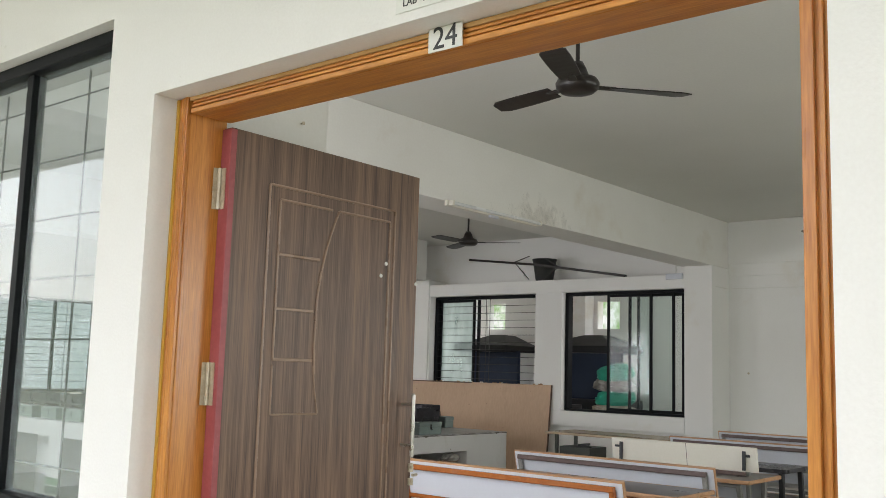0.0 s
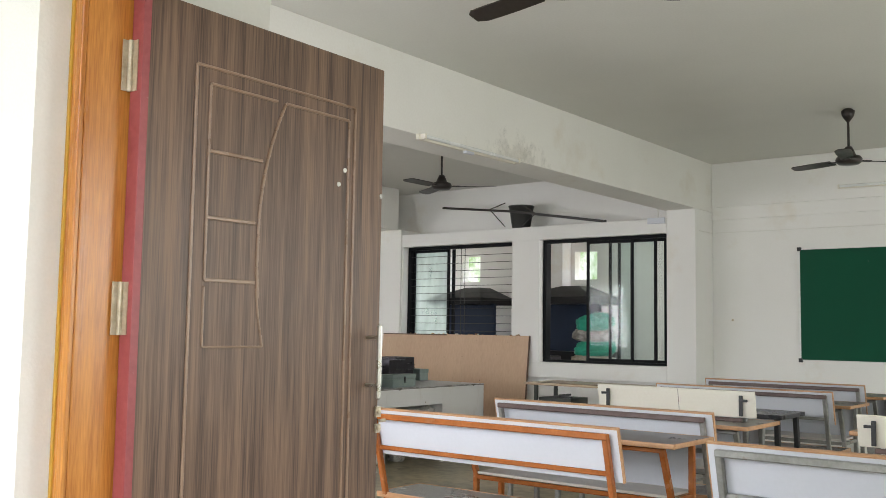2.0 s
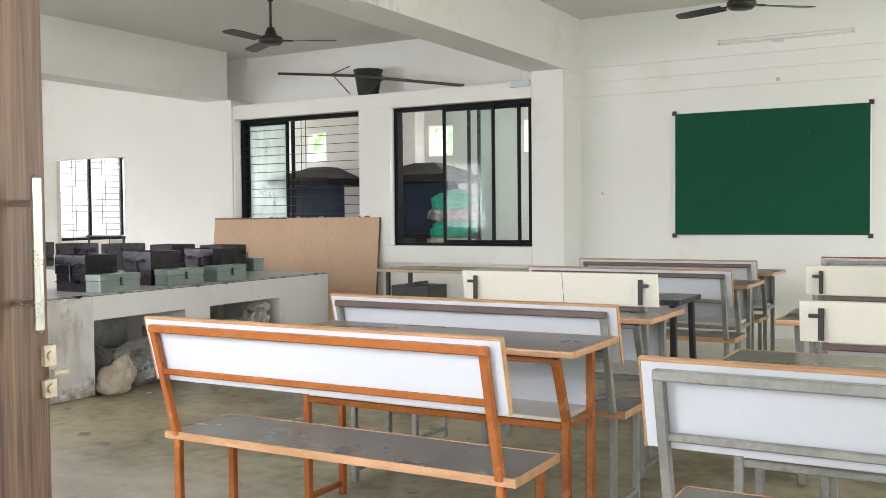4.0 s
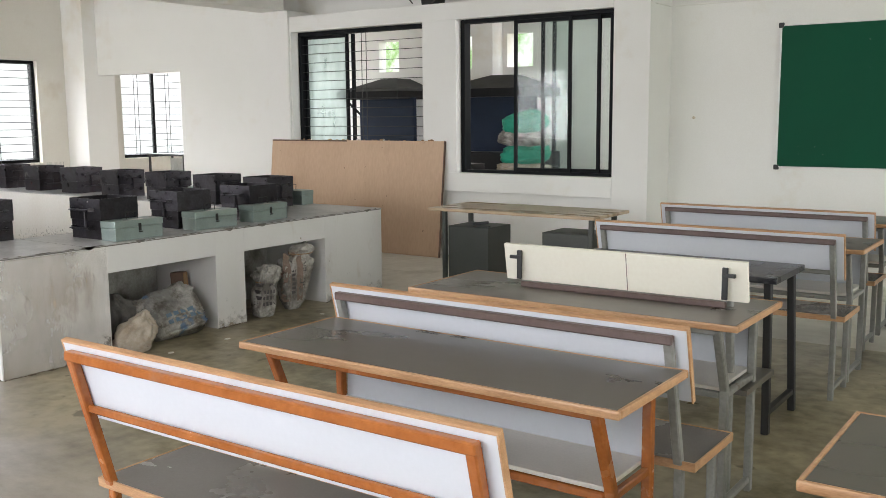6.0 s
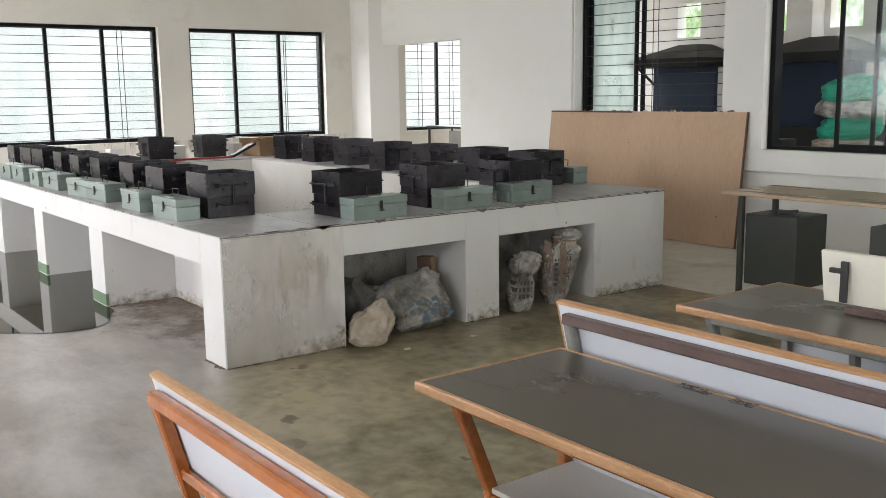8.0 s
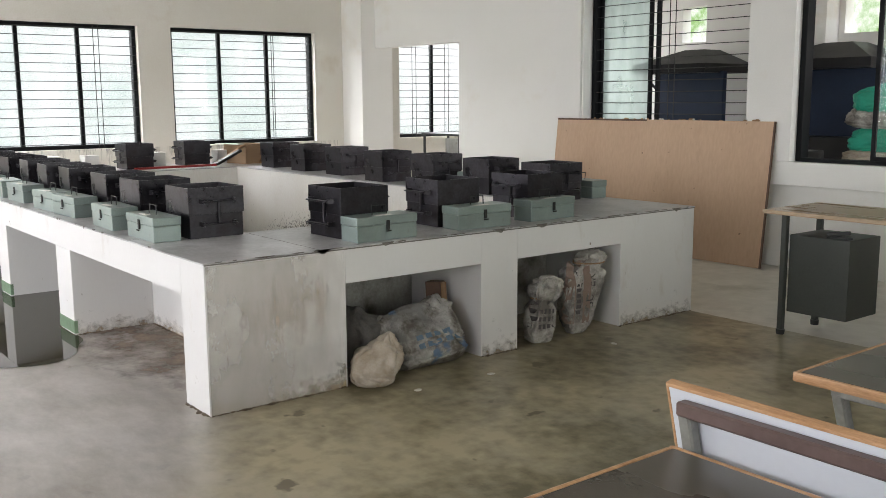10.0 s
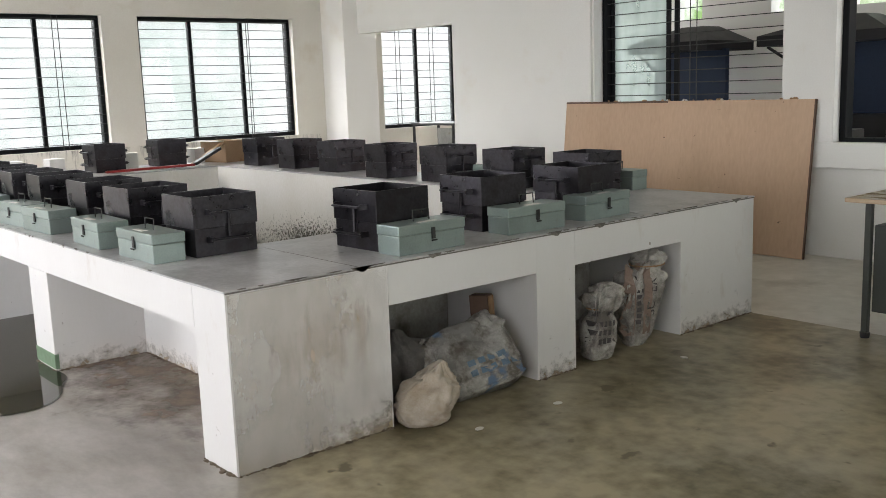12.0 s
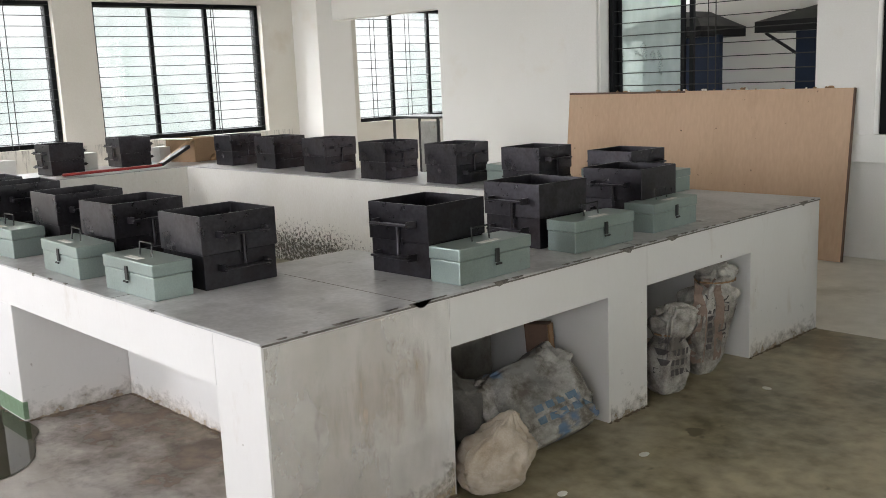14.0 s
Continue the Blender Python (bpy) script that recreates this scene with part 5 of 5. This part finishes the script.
def desk(tube_mat, edge_mat, label, width=1.37, depth=0.48, group="school desks"):
    """Writing desk with a book shelf; its near edge stands over y = 0."""
    d = thing("school_desk", label, "desk", group)
    W, t, z = width / 2, 0.03, 0.765
    top = part("tabletop", box(bmesh.new(), -W + 0.014, W - 0.014, 0.014, depth - 0.014, z - 0.018, z, 0.002), LAM_DARK, d, "dark grey laminate top with wooden edge")
    for q in ((-W, W, 0, 0.014, z - 0.024, z + 0.001), (-W, W, depth - 0.014, depth, z - 0.024, z + 0.001), (-W, -W + 0.014, 0.014, depth - 0.014, z - 0.024, z + 0.001), (W - 0.014, W, 0.014, depth - 0.014, z - 0.024, z + 0.001)):
        part("edge_band", box(bmesh.new(), *q, bevel=0.0065), edge_mat, top)
    iw = W - 0.09
    part("rail", tube(bmesh.new(), (-iw, 0.055, z - 0.041), (iw, 0.055, z - 0.041), 0.022, 0.022, up=(0, 1, 0)), tube_mat, d)
    y1, y2, zs = 0.155, depth - 0.07, 0.50
    for s in (-1, 1):
        bm = bmesh.new()
        tube(bm, (s * iw, 0.055, z - 0.03), (s * iw, y1, zs - 0.01), t, t, up=(1, 0, 0))
        tube(bm, (s * iw, y1, zs), (s * iw, y1, 0), t, t)
        part("leg", bm, tube_mat, d)
        part("leg", tube(bmesh.new(), (s * iw, y2, z - 0.03), (s * iw, y2, 0), t, t), tube_mat, d)
        part("side_rail", tube(bmesh.new(), (s * iw, y1 + t / 2, zs - 0.03), (s * iw, y2 - t / 2, zs - 0.03), t * 0.8, t * 0.8, up=(1, 0, 0)), tube_mat, d)
        part("foot_rail", tube(bmesh.new(), (s * iw, y1 + t / 2, 0.05), (s * iw, y2 - t / 2, 0.05), t * 0.8, t * 0.8, up=(1, 0, 0)), tube_mat, d)
    part("shelf", box(bmesh.new(), -iw + t / 2, iw - t / 2, y1 - 0.01, y2 + 0.012, zs - 0.014, zs, 0.002), LAM_SHELF, d, "dusty pale grey book shelf")
    part("shelf_rail", tube(bmesh.new(), (-iw + t / 2, y1 - 0.003, zs - 0.03), (iw - t / 2, y1 - 0.003, zs - 0.03), 0.025, 0.025, up=(0, 1, 0)), tube_mat, d)
    part("front_panel", box(bmesh.new(), -iw + t / 2 + 0.002, iw - t / 2 - 0.002, y2 + 0.014, y2 + 0.024, zs - 0.02, z - 0.032, 0.002), LAM_WHITE, d, "white laminate modesty panel")
    return d


def board_bench(label, width=1.04, drop=0.0):
    """A bench whose cream board back is held by short black brackets."""
    b = thing("school_bench", label, "bench", "school benches")
    W, t = width / 2, 0.028
    iw = W - 0.08
    back = part("backrest", box(bmesh.new(), -W, W, 0, 0.018, 0, 0.158, 0.003), LAM_CREAM, b, "plain cream board backrest")
    back.matrix_local = pose(0, 0.068, 0.790 - drop, 10, 0, 0)
    part("seam", box(bmesh.new(), 0.038, 0.041, -0.0006, 0.0004, 0.002, 0.156), BROWNT, back)
    for s in (-1, 1):
        part("back_post", tube(bmesh.new(), (s * iw, 0.085, 0.89 - drop), (s * iw, 0.142, 0.45), t, t, up=(0, 1, 0)), GREYT, b)
        bm = bmesh.new()
        box(bm, s * iw - 0.011, s * iw + 0.011, 0.030, 0.042, 0.80 - drop, 0.922 - drop, 0.003)
        box(bm, s * iw - (0.011 if s > 0 else 0.045), s * iw + (0.040 if s > 0 else 0.011), 0.028, 0.042, 0.885 - drop, 0.90 - drop, 0.003)
        part("bracket", bm, BLACKP, b, "small black steel bracket")
        part("leg", tube(bmesh.new(), (s * iw, 0.13, 0.448), (s * iw, 0.13, 0), t, t), GREYT, b)
        part("leg", tube(bmesh.new(), (s * iw, 0.42, 0.425), (s * iw, 0.42, 0), t, t), GREYT, b)
    part("lower_rail", tube(bmesh.new(), (-iw, 0.056, 0.776 - drop), (iw, 0.056, 0.776 - drop), 0.024, 0.024, up=(0, 1, 0)), BROWNT, b)
    part("seat", box(bmesh.new(), -W, W, 0.09, 0.455, 0.426, 0.45, 0.003), LAM_DARK, b, "dark grey laminate seat")
    return b


def put(ob, x, y, turn=0):
    ob.matrix_world = pose(x, y, 0, 0, 0, turn)
    return ob


put(bench(ORANGE, EDGEW, "white-backed bench with orange steel tube frame and dark seat", 1.43), -3.232, 5.225, 0.3)
put(desk(ORANGE, EDGEW, "dark-topped school desk with orange legs and book shelf", 1.35, 0.47), -3.205, 5.835, 0)
B2 = put(bench(GREYT, EDGEW, "white-backed bench with brown and grey steel tube frame", 1.365, rail_mat=BROWNT), -3.22, 6.285, 0)
D2 = put(desk(GREYT, EDGEW, "dark-topped school desk with grey steel legs", 1.42, 0.54), -3.30, 6.92, 0)
put(board_bench("bench with a plain cream board back on black brackets"), -3.17, 7.15, 0.5)
bt = thing("black_table", "black painted steel table with splayed legs", "table", "", pose(-3.36, 8.08, 0))
part("tabletop", box(bmesh.new(), -0.57, 0.57, 0, 0.48, 0.715, 0.745, 0.004), surface("scuffed_black_laminate", (0.045, 0.045, 0.05), (0.03, 0.03, 0.034), 0.28, 3, 80), bt)
for sx in (-1, 1):
    for ya, yb in ((0.05, 0.02), (0.43, 0.46)):
        part("leg", tube(bmesh.new(), (sx * 0.52, ya, 0.714), (sx * 0.54, yb, 0), 0.035, 0.035), BLACKP, bt)
    part("foot_rail", tube(bmesh.new(), (sx * 0.535, 0.04, 0.10), (sx * 0.535, 0.44, 0.10), 0.03, 0.03, up=(1, 0, 0)), BLACKP, bt)
copy_thing(B2, pose(-3.325, 8.685, 0, 0, 0, 0))
copy_thing(D2, pose(-3.33, 9.06, 0))
copy_thing(B2, pose(-3.41, 9.86, 0, 0, 0, 0))
copy_thing(D2, pose(-3.41, 10.36, 0))
# second row of furniture
BR = put(bench(GREYT, EDGEW, "white-backed bench with grey steel tube frame"), -1.365, 5.06, 0)
copy_thing(D2, pose(-1.345, 5.63, 0))
put(board_bench("bench with a cream board back and black brackets", drop=0.045), -1.40, 6.55, 0)
copy_thing(D2, pose(-1.40, 7.15, 0))
put(board_bench("cream board-backed bench with black brackets"), -1.62, 8.15, 0)
copy_thing(BR, pose(-1.58, 9.30, 0))
copy_thing(D2, pose(-1.60, 9.75, 0))
put(bench(GREYT, ORANGE, "white-backed bench with grey tubes and orange edging"), -1.70, 10.62, 0)

# ---- office table at the back ----
ot = thing("office_table", "steel office table with pale wood top and dark olive drawer units", "table", "", pose(-5.30, 9.83, 0))
part("tabletop", box(bmesh.new(), -0.72, 0.74, 0, 0.60, 0.738, 0.762, 0.005), TABLE_TOP, ot, "pale wood laminate top")
for sx in (-0.64, 0.66):
    for yy in (0.12, 0.50):
        leg = part("leg", tube(bmesh.new(), (sx, yy, 0.734), (sx, yy, 0.03), 0.035, 0.035), OLIVE, ot)
        part("rubber_foot", lathe(bmesh.new(), [(0.024, 0), (0.027, 0.03)], 12, pose(sx, yy, 0)), BLACKP, leg)
for a, b in ((-0.62, -0.24), (0.24, 0.64)):
    unit = part("drawer_unit", box(bmesh.new(), a, b, 0.14, 0.48, 0.14, 0.61, 0.006), OLIVE, ot, "dark olive steel drawer unit")
    for z in (0.16, 0.31, 0.46):
        part("drawer", box(bmesh.new(), a + 0.015, b - 0.015, 0.482, 0.494, z, z + 0.135, 0.003), OLIVE, unit)
clip = thing("stapler", "small black stapler on a drawer unit", "stapler", "", pose(-5.62, 10.0, 0.611, 0, 0, 25))
part("base", box(bmesh.new(), -0.07, 0.07, -0.016, 0.016, 0, 0.012, 0.004), BLACKP, clip)
part("arm", box(bmesh.new(), -0.07, 0.06, -0.014, 0.014, 0.02, 0.042, 0.006, pose(0, 0, 0, 0, -6, 0)), BLACKP, clip)

# ---- chalkboard and wall fittings ----
cb = thing("chalkboard", "large green chalkboard with thin metal edge and black corners", "chalkboard", "", pose(-4.035, 12.385, 1.005))
CW, CH = 1.83, 1.235
part("writing_surface", box(bmesh.new(), 0.008, CW - 0.008, -0.008, 0.012, 0.008, CH - 0.008), BOARD, cb)
for q in ((0, 0.008, -0.012, 0.012, 0, CH), (CW - 0.008, CW, -0.012, 0.012, 0, CH), (0.008, CW - 0.008, -0.012, 0.012, 0, 0.008), (0.008, CW - 0.008, -0.012, 0.012, CH - 0.008, CH)):
    part("edge_trim", box(bmesh.new(), *q, bevel=0.002), ALU, cb)
for x, z in ((0, 0), (CW, 0), (0, CH), (CW, CH)):
    part("corner_cap", box(bmesh.new(), x - 0.022, x + 0.022, -0.017, 0.013, z - 0.022, z + 0.022, 0.005), BLACKP, cb)


def tube_light(m, length, label):
    b = thing("tube_light", label, "lamp", "tube lights", m)
    part("batten", box(bmesh.new(), 0, length, 0, 0.03, -0.022, 0.022, 0.004), LAM_CREAM, b)
    for x in (0.012, length - 0.032):
        part("holder", box(bmesh.new(), x, x + 0.02, -0.05, -0.001, -0.02, 0.02, 0.004), LAM_CREAM, b)
    part("tube", rod(bmesh.new(), (0.033, -0.034, 0), (length - 0.033, -0.034, 0), 0.014, sides=12), TUBE, b)
    part("starter", box(bmesh.new(), length * 0.42, length * 0.5, -0.035, -0.001, -0.045, -0.023, 0.005), LAM_WHITE, b)
    return b


tube_light(pose(-5.018, 6.90, 2.70, 0, 0, 90), 1.28, "white tube light on the beam, switched off")
tube_light(pose(-3.60, 12.345, 2.905), 1.25, "white tube light above the chalkboard, switched off")
for nm, pts, r in (("cable", [(-5.0, 12.37, 2.47), (1.5, 12.385, 2.47)], 0.004), ("cable", [(-5.043, 12.0, 2.47), (-5.043, 12.38, 2.47)], 0.005)):
    tagged(part(nm, rod(bmesh.new(), pts[0], pts[1], r, sides=6), PAPER), "thin white cable fixed along the wall", "cable")
jb = thing("junction_box", "white plastic conduit with junction box on the ledge", "conduit", "", pose(-5.62, YN - 0.012, 2.60))
part("box", box(bmesh.new(), -0.02, 0.2, -0.02, 0.012, -0.035, 0.035, 0.006), LAM_WHITE, jb)
part("conduit", rod(bmesh.new(), (0.1, 0.012, 0.03), (0.1, 0.02, 0.30), 0.010), PAPER, jb)


# ---- ceiling fans ----
def fan(x, y, z, turn):
    f = thing("ceiling_fan", "dark brown three-blade ceiling fan, at rest", "fan", "ceiling fans", pose(x, y, z, 0, 0, turn))
    part("motor", lathe(bmesh.new(), [(0.03, -0.035), (0.085, -0.032), (0.108, -0.012), (0.112, 0.012), (0.10, 0.035), (0.06, 0.05), (0.045, 0.09), (0.028, 0.125)], 28), FAN, f, smooth=True)
    part("rod", rod(bmesh.new(), (0, 0, 0.12), (0, 0, CEIL - z - 0.03), 0.011), FAN, f)
    part("canopy", lathe(bmesh.new(), [(0.015, CEIL - z - 0.12), (0.05, CEIL - z - 0.07), (0.06, CEIL - z - 0.025), (0.03, CEIL - z - 0.002)], 20), FAN, f, smooth=True)
    for k in range(3):
        bm = bmesh.new()
        t = bmesh.new()
        rows = []
        for i in range(9):
            u = i / 8
            r = 0.16 + 0.44 * u
            half = 0.052 + 0.012 * math.sin(u * 2.2) if u < 0.98 else 0.04
            pitch = radians(11 - 4 * u)
            rows.append([t.verts.new((r - (0.02 if (i == 8 and s > 0) else 0), s * half * math.cos(pitch), s * half * math.sin(pitch) + w)) for s, w in ((-1, 0.003), (1, 0.003), (1, -0.003), (-1, -0.003))])
        for a, b in zip(rows, rows[1:]):
            for j in range(4):
                t.faces.new((a[j], a[(j + 1) % 4], b[(j + 1) % 4], b[j]))
        t.faces.new(rows[0][::-1])
        t.faces.new(rows[-1])
        merge(bm, t)
        box(bm, 0.09, 0.20, -0.022, 0.022, -0.004, 0.006, 0.003)
        blade = part("blade", bm, FAN, f)
        blade.matrix_local = pose(0, 0, 0, 0, 0, 120 * k)
    return f


fan(-2.76, 5.20, 2.83, 50)
fan(-6.95, 9.6, 2.83, 30)
fan(-2.94, 10.35, 2.83, 40)

# ---- ledge above the partition ----
bk = thing("bucket", "black bucket on the ledge behind braced iron poles", "bucket", "", pose(-7.55, 12.06, LEDGE))
part("shell", lathe(bmesh.new(), [(0.115, 0), (0.118, 0.004), (0.165, 0.29), (0.172, 0.292), (0.172, 0.305), (0.160, 0.305), (0.155, 0.29), (0.108, 0.012)], 28), BUCKET, bk, smooth=True)
pl = thing("iron_pole", "long dark iron poles with diagonal braces lying on the ledge", "pole", "", pose(-7.55, 11.98, LEDGE))
part("pole", tube(bmesh.new(), (-1.28, 0.02, 0.36), (-0.02, -0.12, 0.215), 0.03, 0.03, up=(0, 0, 1)), FAN, pl)
part("pole", tube(bmesh.new(), (-0.02, -0.12, 0.215), (1.30, 0.02, 0.02), 0.032, 0.032, up=(0, 0, 1)), FAN, pl)
for a, b in (((-0.40, -0.08, 0.27), (-0.14, -0.09, 0.02)), ((-0.40, -0.08, 0.27), (-0.14, -0.09, 0.34)), ((0.33, -0.08, 0.17), (0.1, -0.09, 0.0)), ((0.33, -0.08, 0.17), (0.12, -0.09, 0.30))):
    part("brace", rod(bmesh.new(), a, b, 0.007, sides=6), FAN, pl)

# ---- store room behind the partition ----


def hearth(x0, x1, label, left=0.33, right=0.02):
    h = thing("hooded_hearth", label, "hood", "hooded hearths", pose(x0, 0, 0))
    w = x1 - x0
    part("back_panel", box(bmesh.new(), 0, w, 15.62, 15.70, 0.95, 1.76, 0.004), NAVY, h, "navy painted steel panel")
    part("base", box(bmesh.new(), -0.05, w + 0.05, 15.4, 16.3, 0, 0.95, 0.01), HOODM, h)
    bm = bmesh.new()
    lo = [bm.verts.new(c) for c in ((-left, 15.3, 1.74), (w + right, 15.3, 1.74), (w + right, 16.35, 1.74), (-left, 16.35, 1.74))]
    mid = [bm.verts.new((v.co.x, v.co.y, 1.86)) for v in lo]
    hi = [bm.verts.new(c) for c in ((w * 0.32, 15.75, 2.06), (w * 0.62, 15.75, 2.06), (w * 0.62, 16.1, 2.06), (w * 0.32, 16.1, 2.06))]
    for a, b in ((lo, mid), (mid, hi)):
        for i in range(4):
            bm.faces.new((a[i], a[(i + 1) % 4], b[(i + 1) % 4], b[i]))
    bm.faces.new(hi)
    bm.faces.new(lo[::-1])
    part("hood", bm, HOODM, h, "dark pyramid hood")
    part("strut", tube(bmesh.new(), (0.05 - left, 15.45, 1.74), (0.0, 15.64, 1.5), 0.03, 0.03), HOODM, h)
    return h


hearth(-11.58, -10.50, "navy steel hearth with dark pyramid hood in the store room", 0.2, -0.06)
hearth(-9.55, -8.35, "navy steel hearth with black pyramid hood near the column")
ct = thing("store_counter", "dark counter behind the partition window", "counter", "", pose(0, 0, 0))
part("top", box(bmesh.new(), -7.9, -5.3, 12.28, 12.9, 0.80, 0.84, 0.005), HOODM, ct)
part("front", box(bmesh.new(), -7.88, -5.32, 12.30, 12.86, 0, 0.799), HOODM, ct)
for lab, mat, w, h, x, z, turn, tilt, sd in (("cream woven sack at the bottom of the pile", SACK_CREAM, 0.60, 0.16, -6.76, 0.84, 8, 0, 11), ("green woven sack in the pile", SACK_GREEN, 0.56, 0.23, -6.73, 0.96, 4, -4, 12),
                                       ("white woven sack in the pile", SACK_WHITE, 0.58, 0.18, -6.76, 1.15, 12, 3, 13), ("green woven sack on top of the pile", SACK_GREEN, 0.50, 0.25, -6.72, 1.29, 2, -9, 14)):
    sack(lab, w, 0.36, h, mat, pose(x, 12.60, z, 0, tilt, turn), sd, 0.2, folds=0.04, square=0.72, crush=1.1)
crate = thing("crate", "low black plastic crate with papers behind the window", "crate", "", pose(-7.45, 12.45, 0.84))
part("body", box(bmesh.new(), -0.3, 0.2, -0.12, 0.14, 0, 0.12, 0.01), BLACKP, crate)
part("papers", box(bmesh.new(), -0.12, 0.04, -0.1, -0.02, 0.121, 0.135), PAPER, crate)
st = thing("stacked_trays", "stack of pale trays behind the sliding glass", "trays", "", pose(-6.15, 14.3, 0))
for k in range(14):
    part("tray", box(bmesh.new(), -0.28, 0.28, -0.22, 0.22, 0.9 + k * 0.075, 0.955 + k * 0.075, 0.006), LAM_SHELF, st)
part("stand", box(bmesh.new(), -0.3, 0.3, -0.24, 0.24, 0, 0.899, 0.01), LAM_SHELF, st)

# ---- doorway corner ----
ch = thing("metal_desk", "dark steel desk with blue-grey back panel in the doorway", "desk", "", pose(-12.35, 12.5, 0))
part("top", box(bmesh.new(), -0.36, 0.42, -0.2, 0.25, 0.96, 0.985, 0.004), BLACKP, ch)
for sx in (-0.33, 0.39):
    for yy in (-0.17, 0.22):
        part("leg", tube(bmesh.new(), (sx, yy, 0.959), (sx, yy, 0), 0.028, 0.028), BLACKP, ch)
part("panel", box(bmesh.new(), 0.10, 0.40, -0.165, -0.15, 0.25, 0.93, 0.003), GREYT, ch)
part("upright", box(bmesh.new(), 0.34, 0.46, 0.20, 0.23, 0.986, 1.52, 0.004), NAVY, ch, "blue-grey upright board")
rub = tagged(part("stone_heap", lathe(bmesh.new(), [(0.3, 0), (0.28, 0.05), (0.2, 0.12), (0.08, 0.17)], 14, pose(-12.75, 10.02, TZ) @ Matrix.Diagonal((0.8, 0.4, 0.5, 1))), WOOD), "heap of yellow-brown offcuts on the workbench", "offcuts")

# small litter on the cement floor
random.seed(11)
for x, y in ((-6.40, 8.03), (-6.417, 7.57), (-6.412, 8.99), (-6.0, 10.4), (-4.9, 9.3)):
    a = random.uniform(0, 180)
    lit = tagged(part("paper_scrap", lathe(bmesh.new(), [(0.022, 0.0005), (0.024, 0.003), (0.018, 0.005)], 9, Matrix.Diagonal((1.0, 0.7, 1, 1))), PAPER), "small pale scrap of paper on the floor", "litter", "floor litter")
    lit.matrix_world = pose(x, y, 0.0, 0, 0, a)
for x, z, r in ((-4.80, 1.445, 0.014), (-3.03, 2.51, 0.02)):
    tagged(part("wall_nail", lathe(bmesh.new(), [(0.35 * r, 0), (0.35 * r, 0.03), (r, 0.031), (r, 0.036)], 10, pose(x, 12.402, z, 90, 0, 0)), BRASSY), "small metal nail driven into the white wall", "nail", "wall nails")
for y, z in ((3.05, 2.19), (3.22, 2.17)):
    tagged(part("wall_nail", lathe(bmesh.new(), [(0.003, 0), (0.003, 0.012), (0.006, 0.0125), (0.006, 0.015)], 8, pose(-2.579, y, z, 0, 90, 0)), BRASSY), "small rusty nail in the plastered pier", "nail", "wall nails")
DAMP = film_mat("brown_damp_bloom", (0.46, 0.38, 0.26), (0.62, 0.54, 0.42), 6, 0.46, [("Z", 2.80, 3.15), ("Y", 8.4, 9.0), ("Y", 8.2, 7.4)], 0.3, (1, 1, 0.8), 0.12)
tagged(film_on("damp_stain", [(-5.0485, 7.2, 2.725), (-5.0485, 9.0, 2.725), (-5.0485, 9.0, 3.28), (-5.0485, 7.2, 3.28)], DAMP), "brown damp stain on the beam above the tube light", "stain", "", "structure")
SCUFF = film_mat("black_scuff_marks", (0.012, 0.012, 0.013), (0.03, 0.028, 0.028), 70, 0.50, [], 0.85, (1, 2.4, 1), 0.05)
for x, y, w in ((-3.43, 6.285, 0.045), (-3.305, 6.285, 0.03)):
    tagged(film_on("scuff_mark", [(x - w, y - 0.022, 0.7664), (x + w, y - 0.022, 0.7664), (x + w, y + 0.012, 0.7664), (x - w, y + 0.012, 0.7664)], SCUFF), "black scuff mark worn into the desk top", "scuff", "", "structure")
